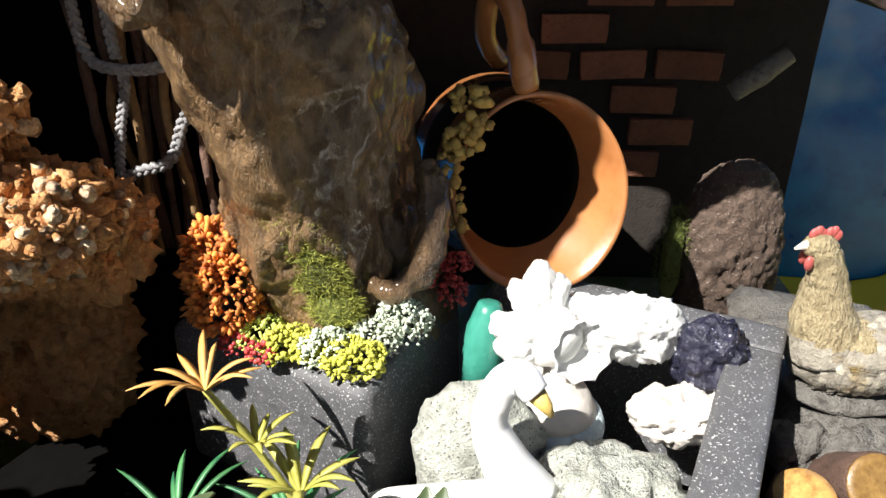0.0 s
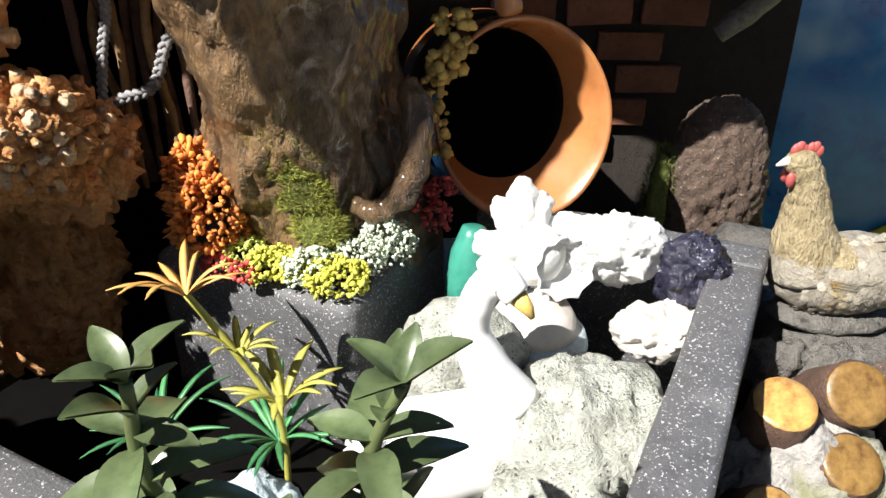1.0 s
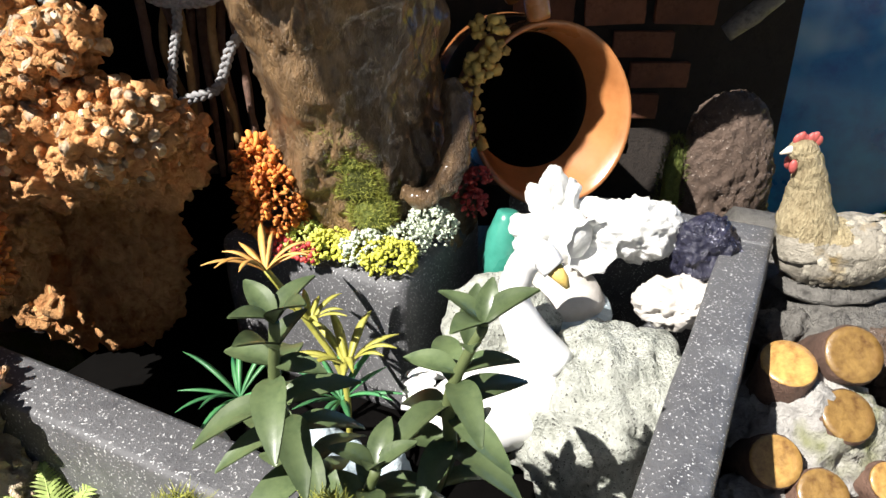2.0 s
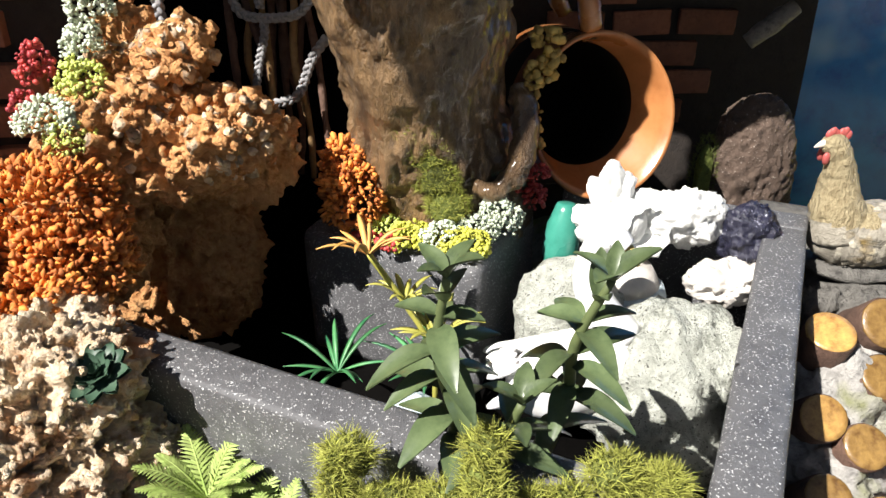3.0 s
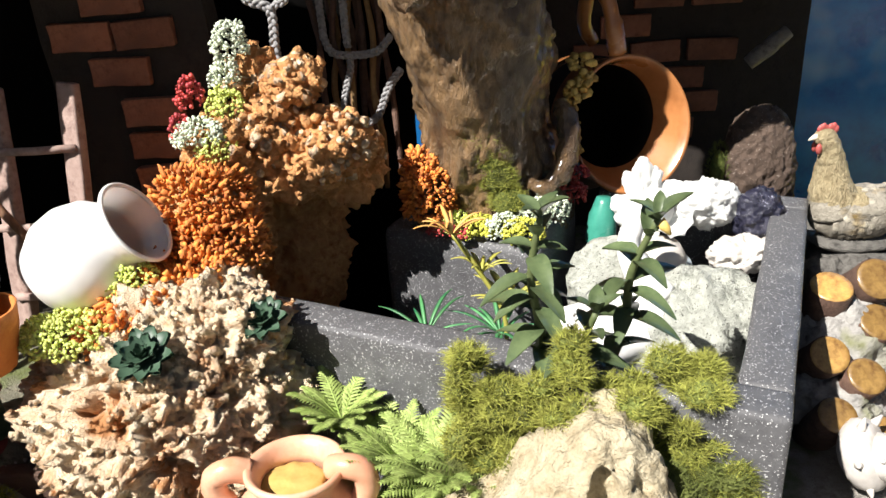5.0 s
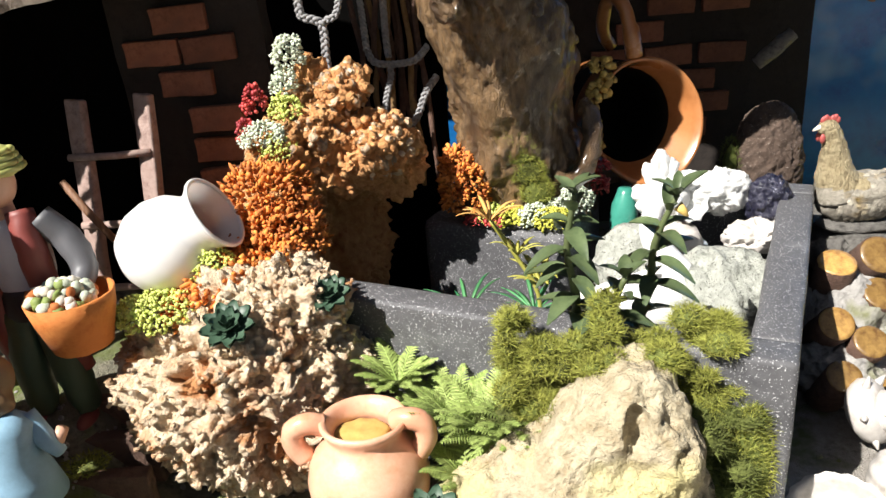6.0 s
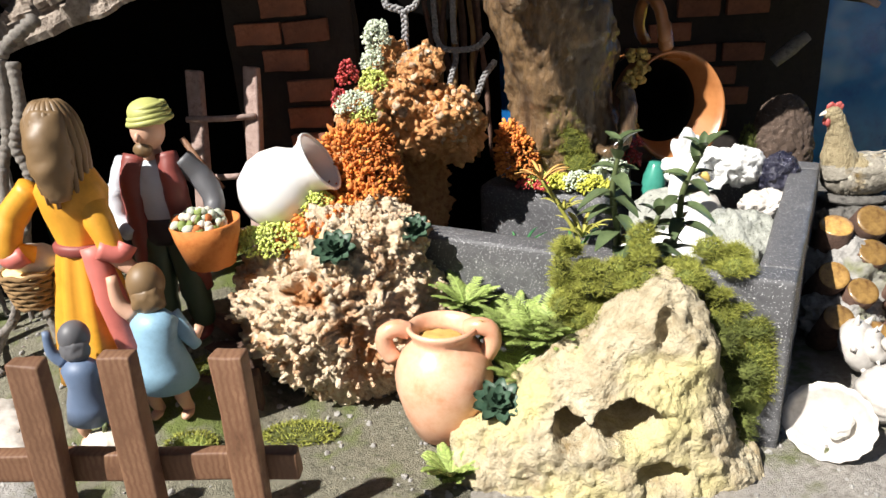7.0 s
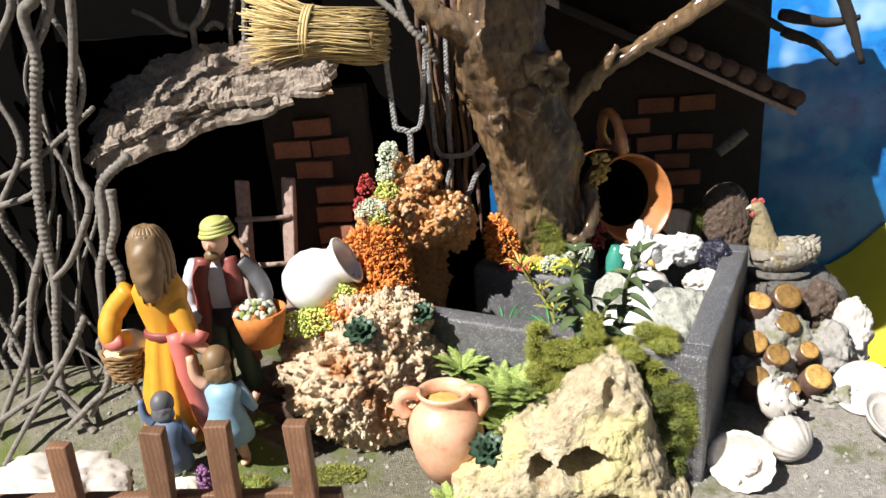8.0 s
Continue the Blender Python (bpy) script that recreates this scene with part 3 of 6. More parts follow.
clump("orange_lichen_bush", "orange lichen cushion on the tufa slope", M_ORANGE,
      [((-0.112, 0.236, 0.178), (0.018, 0.016, 0.024)), ((-0.104, 0.226, 0.165), (0.020, 0.016, 0.018)), ((-0.120, 0.198, 0.157), (0.024, 0.018, 0.012)), ((-0.100, 0.238, 0.180), (0.014, 0.014, 0.020)), ((-0.108, 0.212, 0.160), (0.022, 0.016, 0.014)), ((-0.130, 0.186, 0.152), (0.016, 0.012, 0.010)), ((-0.090, 0.232, 0.166), (0.010, 0.010, 0.014))], 5200, 0.00110, 21, stretch=2.1, loose=3.2)
clump("orange_lichen", "orange lichen at the foot of the tree", M_ORANGE,
      [((-0.009, 0.303, 0.158), (0.013, 0.013, 0.020)), ((-0.013, 0.308, 0.172), (0.009, 0.010, 0.012))], 1300, 0.0011, 22, stretch=1.8, loose=2.5)
clump("yellow_lichen", "yellow-green lichen on the planter edge", M_YELMOSS,
      [((0.015, 0.290, 0.145), (0.010, 0.007, 0.006)), ((0.039, 0.283, 0.145), (0.010, 0.007, 0.006))], 988, 0.00094, 23, loose=2.2)
clump("pale_lichen", "pale green lichen on the planter edge", M_PALEMOSS,
      [((0.029, 0.287, 0.146), (0.008, 0.007, 0.007)), ((0.055, 0.298, 0.150), (0.009, 0.007, 0.010)), ((0.046, 0.294, 0.147), (0.008, 0.006, 0.007))], 1330, 0.00079, 24, loose=2.2)
clump("lime_lichen", "lime lichen on the planter edge", M_LIMEMOSS, [((0.004, 0.295, 0.146), (0.008, 0.007, 0.006))], 418, 0.00079, 25, loose=2.2)
clump("red_berries", "small red berries on the planter", M_RED, [((-0.005, 0.291, 0.145), (0.006, 0.005, 0.004)), ((0.006, 0.285, 0.145), (0.005, 0.004, 0.004))], 150, 0.0011, 26, category="berries")
clump("red_berry_sprig", "hanging red berry sprig beside the jar", M_RED,
      [((0.066, 0.320, 0.158), (0.006, 0.005, 0.006)), ((0.072, 0.318, 0.150), (0.005, 0.005, 0.008)), ((0.074, 0.322, 0.162), (0.005, 0.004, 0.004))], 240, 0.0011, 27, category="berries")
clump("ochre_berry_garland", "ochre dried berry garland hanging on the jar", M_GOLDBERRY,
      [((0.080, 0.342, 0.209), (0.006, 0.006, 0.004)), ((0.074, 0.340, 0.204), (0.006, 0.005, 0.006)), ((0.072, 0.338, 0.196), (0.004, 0.004, 0.006)),
       ((0.0715, 0.336, 0.184), (0.003, 0.003, 0.007)), ((0.073, 0.334, 0.172), (0.0035, 0.003, 0.008)), ((0.078, 0.346, 0.218), (0.007, 0.005, 0.005))], 150, 0.0022, 28, category="berries")
clump("lime_lichen_cushion", "lime lichen cushion under the white jug", M_LIMEMOSS, [((-0.147, 0.181, 0.153), (0.021, 0.013, 0.009)), ((-0.126, 0.194, 0.168), (0.009, 0.009, 0.009))], 1900, 0.00086, 29, loose=2.2)
clump("white_lichen", "white and pale green lichen on top of the tufa", M_PALEMOSS,
      [((-0.095, 0.276, 0.248), (0.007, 0.008, 0.010)), ((-0.098, 0.27, 0.235), (0.006, 0.007, 0.008)), ((-0.108, 0.255, 0.212), (0.012, 0.008, 0.007))], 1330, 0.00086, 30, loose=2.2)
clump("lime_lichen", "lime lichen on the tufa ledge", M_LIMEMOSS, [((-0.097, 0.262, 0.222), (0.008, 0.008, 0.009)), ((-0.102, 0.254, 0.205), (0.009, 0.007, 0.008))], 798, 0.00079, 31, loose=2.2)
clump("red_berry_sprig", "red berry sprig on the tufa ledge", M_RED, [((-0.113, 0.262, 0.228), (0.006, 0.006, 0.010)), ((-0.118, 0.258, 0.214), (0.005, 0.005, 0.008))], 200, 0.0012, 32, category="berries")


def rosette(loc, r, seed):
    rnd = random.Random(seed)
    root = thing("succulent_rosette", loc, "small dark green succulent rosette on tufa", "succulent", "succulents")
    for ring, (n, tilt, s) in enumerate(((9, 15, 1.0), (7, 38, 0.75), (5, 62, 0.5))):
        for k in range(n):
            bm = fresh()
            a = 360 * k / n + ring * 23 + rnd.uniform(-6, 6)
            m = Matrix.Translation(loc) @ pose(0, 0, 0, 28, 0, 0) @ pose(0, 0, 0.0006 * ring, 0, 0, a) @ pose(0, 0, 0, 0, -tilt, 0)
            rows = [(0.0, 0.16), (0.35, 0.26), (0.7, 0.24), (0.92, 0.12), (1.0, 0.01)]
            up, dn = [], []
            for t, w in rows:
                up.append([bm.verts.new(m @ Vector((t * r * s, y * w * r * s, 0.05 * r + 0.10 * r * s * abs(y)))) for y in (-1, 0, 1)])
                dn.append([bm.verts.new(m @ Vector((t * r * s, y * w * r * s * 0.9, -0.04 * r + 0.06 * r * s * abs(y)))) for y in (-1, 0, 1)])
            for g, fl in ((up, 0), (dn, 1)):
                for p, q in zip(g, g[1:]):
                    for i in range(2):
                        f = (p[i], q[i], q[i + 1], p[i + 1])
                        bm.faces.new(f[::-1] if not fl else f)
            part("leaf", bm, M_SUCC, root)


rosette((-0.109, 0.157, 0.1555), 0.0125, 1)
rosette((-0.070, 0.177, 0.1575), 0.0105, 2)
rosette((-0.028, 0.110, 0.092), 0.013, 3)


# ---------------------------------------------------------------- jars and jugs
def big_jar():
    root = thing("terracotta_jar", (0.105, 0.37, 0.14), "glazed brown terracotta jar lying with its mouth open", "jar")
    c = Vector((0.1055, 0.340, 0.1835))
    ax = Vector((0.10, -0.92, 0.30)).normalized()
    right = Vector((1, 0, 0))
    right = (right - ax * right.dot(ax)).normalized()
    up = right.cross(ax) * -1
    if up.z < 0:
        up = -up
    seg = 64
    outer = [  # distance behind the mouth, radius, sideways shift, upward shift
        (0.14, 0.018, -0.010, 0.007), (0.11, 0.034, -0.010, 0.007), (0.065, 0.0385, -0.010, 0.007), (0.028, 0.0325, -0.007, 0.005), (0.010, 0.0335, -0.001, 0.001), (0.002, 0.0348, 0, 0),
        (-0.0015, 0.0343, 0, 0), (-0.001, 0.0328, 0, 0), (0.004, 0.0312, -0.0015, 0.001), (0.011, 0.0278, -0.0055, 0.0042), (0.016, 0.0262, -0.0072, 0.0062)]
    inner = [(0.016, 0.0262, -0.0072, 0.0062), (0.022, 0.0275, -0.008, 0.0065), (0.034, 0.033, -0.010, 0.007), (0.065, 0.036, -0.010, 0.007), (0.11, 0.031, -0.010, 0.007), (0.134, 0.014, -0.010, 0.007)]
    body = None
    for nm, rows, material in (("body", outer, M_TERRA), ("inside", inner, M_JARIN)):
        bm = fresh()
        rings = []
        for d, r, sx, su in rows:
            o = c - ax * d + right * sx + up * su
            ring = []
            for k in range(seg):
                w = 2 * math.pi * k / seg
                rr = r * (1 + 0.012 * noise.noise(Vector((math.cos(w) * 2, math.sin(w) * 2, d * 40))))
                ring.append(bm.verts.new(o + right * rr * math.cos(w) + up * rr * 1.14 * math.sin(w)))
            rings.append(ring)
        for a, b in zip(rings, rings[1:]):
            for k in range(seg):
                bm.faces.new((a[k], a[(k + 1) % seg], b[(k + 1) % seg], b[k]))
        bm.faces.new(rings[0][::-1] if nm == "body" else rings[-1])
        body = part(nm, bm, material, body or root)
    bm = fresh()
    p = spline([(0.099, 0.352, 0.222), (0.0965, 0.350, 0.236), (0.093, 0.352, 0.250), (0.0885, 0.358, 0.2565), (0.084, 0.366, 0.252), (0.084, 0.374, 0.236), (0.09, 0.38, 0.225)], 6)
    tube(bm, p, [0.0052] * 8 + [0.0042] * (len(p) - 8), 16, 0.0005, 120)
    part("handle", bm, M_TERRA, body)


big_jar()


def tilted(loc, axis):
    return Matrix.Translation(loc) @ Vector(axis).to_track_quat("Z", "Y").to_matrix().to_4x4()


def white_jug():
    root = thing("white_jug", (-0.147, 0.203, 0.152), "round white ceramic jug lying tipped on lichen", "jug")
    bm = fresh()
    m = tilted((-0.1465, 0.203, 0.1775), (0.86, -0.02, 0.50)) @ Matrix.Scale(0.86, 4)
    prof = [(0.004, -0.027), (0.013, -0.0255), (0.021, -0.019), (0.0262, -0.008), (0.0268, 0.002), (0.0240, 0.012), (0.0190, 0.0185), (0.0165, 0.0225), (0.0178, 0.027), (0.0205, 0.032),
            (0.0208, 0.0330), (0.0196, 0.0330), (0.0165, 0.0275), (0.0150, 0.0225), (0.0170, 0.018), (0.0215, 0.011), (0.0240, 0.0), (0.018, -0.018), (0.003, -0.023)]
    lathe(bm, prof, m, 64)
    body = part("body", bm, M_PORCELAIN, root)
    bm = fresh()
    tube(bm, [m @ Vector((0.0202 * math.cos(w), 0.0202 * math.sin(w), 0.0328)) for w in [i * 2 * math.pi / 56 for i in range(57)]], 0.0010, 8)
    part("lip", bm, M_WHITE, body, "rolled white lip")


white_jug()


def clay_pot():
    loc = Vector((-0.0570, 0.1290, 0.0))
    root = thing("clay_pot", (loc.x, loc.y, 0.06), "pink terracotta pot with two small handles, open mouth", "pot")
    bm = fresh()
    m = tilted((loc.x, loc.y, 0.0), (0.02, 0.06, 1))
    z0 = 0.0600
    prof = [(0.012, 0), (0.0165, 0.002), (0.0225, 0.016), (0.0260, 0.030), (0.0265, 0.038), (0.0245, 0.047), (0.0200, 0.0535), (0.0165, 0.0570), (0.0160, 0.0590), (0.0178, 0.0620), (0.0190, 0.0640),
            (0.0188, 0.0655), (0.0175, 0.0660), (0.0155, 0.0640), (0.0135, 0.0600), (0.0135, 0.057), (0.019, 0.048), (0.0225, 0.038), (0.018, 0.015), (0.004, 0.006)]
    lathe(bm, [(r * 0.96, z * 0.95 + z0) for r, z in prof], m, 56)
    body = part("body", bm, M_CLAY, root)
    bm = fresh()
    blob(bm, (loc.x, loc.y + 0.007, 0.1130), (0.0122, 0.0122, 0.003), 4, (0, 0, 0), 0.0016, 180)
    part("filling", bm, M_GOLDBERRY, body, "ochre dried filling")
    for s in (-1, 1):
        bm = fresh()
        x0 = loc.x
        p = spline([(x0 + s * 0.0150, loc.y + 0.008, 0.1190), (x0 + s * 0.0210, loc.y + 0.006, 0.1215), (x0 + s * 0.0268, loc.y + 0.006, 0.1185), (x0 + s * 0.0272, loc.y + 0.006, 0.1115), (x0 + s * 0.0236, loc.y + 0.006, 0.1045)], 6)
        tube(bm, p, 0.0046, 12, 0.0004, 120)
        part("handle", bm, M_CLAY, body, "reddish handle")


clay_pot()


# ---------------------------------------------------------------- stones
def stone(name, label, c, r, material, sub=5, amp=0.004, freq=60, rot=(0, 0, 0), category="rock", group="", ridged=0.0, flat=0.0):
    bm = fresh()
    vs = blob(bm, c, r, sub, rot, amp, freq, oct=5)
    cc = Vector(c)
    for v in vs:
        if ridged:
            k = abs(noise.fractal(v.co * freq * 1.7, 0.9, 2.0, 4))
            v.co += (v.co - cc).normalized() * ridged * (0.3 - k)
        if flat and v.co.z < cc.z - r[2] * flat:
            v.co.z = cc.z - r[2] * flat
    return single(name, bm, material, label, category, group)


def ochre_rock():
    """A pointed limestone lump, long slope to the west, with hollows at its foot."""
    bm = fresh()
    g = bmesh.ops.create_icosphere(bm, subdivisions=7, radius=1.0)
    prof = ((-0.052, 0.074), (-0.040, 0.084), (-0.020, 0.098), (0.000, 0.113), (0.020, 0.130), (0.036, 0.146), (0.046, 0.154), (0.056, 0.154), (0.066, 0.142), (0.074, 0.112), (0.084, 0.082), (0.094, 0.066))
    holes = (((0.0060, 0.0885), (0.0098, 0.0095), 0.040), ((0.0300, 0.0935), (0.0165, 0.0118), 0.042), ((0.046, 0.0685), (0.013, 0.0060), 0.024), ((0.047, 0.137), (0.0050, 0.0100), 0.009), ((0.0615, 0.127), (0.003, 0.004), 0.004))
    for v in g["verts"]:
        d = v.co.copy()
        x = 0.021 + 0.073 * d.x
        h = prof[-1][1]
        for (x0, h0), (x1, h1) in zip(prof, prof[1:]):
            if x0 <= x <= x1:
                h = h0 + (h1 - h0) * (x - x0) / (x1 - x0)
        w = math.sqrt(max(1e-6, 1 - d.x * d.x))
        cy, cz = d.y / w, d.z / w
        lean = 0.020 * max(0.0, cz)
        deep = 0.013 + 0.020 * w
        p = Vector((x, 0.112 + math.copysign(abs(cy) ** 0.55, cy) * deep * (1 - 0.22 * max(0.0, cz)) + lean * 0.3, 0.058 + (h - 0.058) * (max(0.0, cz) ** 0.8) + min(0.0, cz) * 0.012))
        k = noise.fractal(p * 45, 0.8, 2.1, 6)
        k2 = abs(noise.fractal(p * 75 + Vector((3, 1, 7)), 0.8, 2.1, 5))
        nrm = Vector((d.x * 0.5, cy, max(cz, 0) * 0.7)).normalized()
        p += nrm * (0.0052 * k - 0.0030 * k2 + 0.0008 * noise.fractal(p * 220, 0.7, 2.0, 3))
        for (hx, hz), (rx, rz), dp in holes:
            e = ((p.x - hx) / rx) ** 2 + ((p.z - hz) / rz) ** 2
            e += 0.2 * noise.noise(p * 160)
            if e < 1 and cy < 0:
                p.y += dp * (1 - max(e, 0) ** 3)
        p.z = max(p.z, 0.05)
        v.co = p
    single("ochre_rock", bm, M_ROCK, "large pale ochre limestone rock with hollow holes", "rock")


ochre_rock()
stone("standing_stone", "rough brown upright stone slab behind the basin", (0.2045, 0.402, 0.124), (0.0265, 0.013, 0.052), M_SLABSTONE, 6, 0.0022, 90, ridged=0.003)
stone("mottled_rock", "grey-white mottled rock standing in the basin", (0.122, 0.240, 0.098), (0.036, 0.034, 0.038), M_GRANITE, 5, 0.006, 50, ridged=0.008)
stone("mottled_rock", "grey-white mottled rock behind the swan", (0.084, 0.270, 0.112), (0.025, 0.016, 0.032), M_GRANITE, 5, 0.004, 60)
stone("dark_mineral", "shiny dark violet mineral lump on the basin edge", (0.1625, 0.290, 0.145), (0.0125, 0.011, 0.0145), M_DARKCRYST, 5, 0.003, 110, ridged=0.003)
stone("white_rock", "bright white lumpy rock in the basin", (0.1370, 0.298, 0.150), (0.020, 0.011, 0.0125), M_PLASTER, 5, 0.004, 110, (0, 12, 0), ridged=0.003)
stone("pale_shell_stone", "pale grey folded stone below the dark mineral", (0.1525, 0.278, 0.129), (0.0185, 0.011, 0.0095), M_SHELL, 5, 0.003, 90, (0, -10, 0), ridged=0.004)
stone("blue_rock", "pale blue crumbly rock in the basin", (0.020, 0.222, 0.095), (0.015, 0.012, 0.015), M_BLUESTONE, 5, 0.003, 120)
stone("blue_rock", "small pale blue crumbly rock in the basin", (0.042, 0.219, 0.092), (0.009, 0.008, 0.013), M_BLUESTONE, 4, 0.002, 120)
stone("pale_shell_stone", "pale stone at the basin's inner edge", (-0.022, 0.222, 0.095), (0.014, 0.011, 0.012), M_SHELL, 4, 0.003, 90)


# ---------------------------------------------------------------- hen, dove, swan
def hen():
    """A painted hen ornament: one cast piece."""
    bm = fresh()
    z = 0.128
    body_c, body_r = Vector((0.221, 0.302, 0.139)), (0.0255, 0.0165, 0.0145)
    blob(bm, body_c, body_r, 4, (0, -10, -6), 0.0012, 260)
    limb(bm, [(0.209, 0.303, 0.139), (0.2055, 0.304, 0.152), (0.2045, 0.305, 0.162), (0.2025, 0.305, 0.172), (0.1995, 0.305, 0.1805)], [0.0140, 0.0112, 0.0082, 0.0062, 0.0052], 28, 0.0009, 260, 8)
    n1 = len(bm.faces)
    blob(bm, (0.1985, 0.305, 0.1805), (0.0058, 0.0048, 0.0050), 3)
    n2 = len(bm.faces)
    for k in range(7):
        blob(bm, (0.1955 + k * 0.0013, 0.305, 0.1852 + 0.0010 * math.sin(k * 1.7)), (0.0017, 0.0010, 0.0023), 2, (0, 14, 0), 0.0003, 400)
    for dy in (-0.0025, 0.0025):
        blob(bm, (0.1950, 0.305 + dy, 0.1750), (0.0017, 0.0012, 0.0030), 2)
    n3 = len(bm.faces)
    tube(bm, [(0.1955, 0.3045, 0.1815), (0.1925, 0.3045, 0.1808), (0.1898, 0.3045, 0.1795)], [0.0022, 0.0015, 0.0004], 8)
    n4 = len(bm.faces)
    for dx in (-0.008, 0.006):
        tube(bm, [(0.216 + dx, 0.300, 0.130), (0.216 + dx, 0.299, z - 0.006)], 0.0016, 8)
    blob(bm, (0.220, 0.300, 0.1235), (0.024, 0.014, 0.0045), 3, (0, 0, 0), 0.002, 180)
    n5 = len(bm.faces)
    # lapping feathers on the body, wing and upswept tail
    rnd = random.Random(9)

    def feather(p, along, out, ln, w):
        side = along.cross(out).normalized()
        rows = []
        for t, ww, h in ((0, 0.5, -0.3), (0.4, 1.0, 0.35), (0.8, 0.75, 0.42), (1.0, 0.12, 0.2)):
            q = p + along * ln * t + out * h * w
            rows.append([bm.verts.new(q - side * w * ww), bm.verts.new(q + out * w * 0.25), bm.verts.new(q + side * w * ww)])
        for a, b in zip(rows, rows[1:]):
            for k in range(2):
                bm.faces.new((a[k], a[k + 1], b[k + 1], b[k]))
    for row in range(11):
        for k in range(10):
            a = radians(-80 + k * 18 + (row % 2) * 9 + rnd.uniform(-4, 4))
            u = -0.72 + row * 0.155
            w = math.sqrt(max(0.05, 1 - u * u))
            out = Vector((u * 0.5, -math.cos(a) * w, math.sin(a) * w)).normalized()
            p = body_c + Vector((u * body_r[0], -body_r[1] * w * math.cos(a), body_r[2] * w * math.sin(a) + u * body_r[0] * 0.17))
            feather(p, (Vector((1, 0, 0.12)) - out * 0.25).normalized(), out, rnd.uniform(0.0045, 0.006), 0.0019)
    for k in range(9):
        feather(Vector((0.208 + 0.001 * k, 0.2855 + 0.0003 * k, 0.146 - 0.0016 * k)), Vector((1, 0.08, -0.10 + 0.03 * k)).normalized(), Vector((0, -1, 0.25)), 0.021, 0.0020)
    for k in range(10):
        t = k / 9
        feather(Vector((0.236, 0.297 + 0.010 * (k % 3) / 2, 0.137 + 0.006 * t)), Vector((1, 0, 0.15 + 0.8 * t)).normalized(), Vector((-0.5, -0.8, 0.3)).normalized(), 0.014 + 0.003 * t, 0.0024)
    for row in range(6):
        for k in range(8):
            a = radians(-80 + 20 * k + (row % 2) * 10)
            r = (0.0125, 0.0108, 0.0093, 0.0080, 0.0070, 0.0060)[row]
            c = (Vector((0.2085, 0.303, 0.146)), Vector((0.2065, 0.3035, 0.151)), Vector((0.2052, 0.304, 0.157)), Vector((0.2047, 0.3045, 0.162)), Vector((0.2038, 0.305, 0.167)), Vector((0.2025, 0.305, 0.172)))[row]
            out = Vector((-math.sin(a) * 0.9, -math.cos(a), 0.1)).normalized()
            feather(c + Vector((out.x * r, out.y * r, 0)), Vector((0.1, 0, -1)), out, 0.0062, 0.0013)
    bm.faces.ensure_lookup_table()
    for i, f in enumerate(bm.faces):
        c = f.calc_center_median()
        if i < n1 or i >= n5:
            f.material_index = 1 if c.z > 0.147 and c.x < 0.219 else 0
        else:
            f.material_index = 1 if i < n2 else 2 if i < n3 else 3 if i < n4 else 4
    single("hen_ornament", bm, [M_FEATHER, M_NECK, P_COMB, P_CREAM, M_RUBBLE], "painted hen ornament with red comb, standing on a ledge", "hen ornament")


hen()


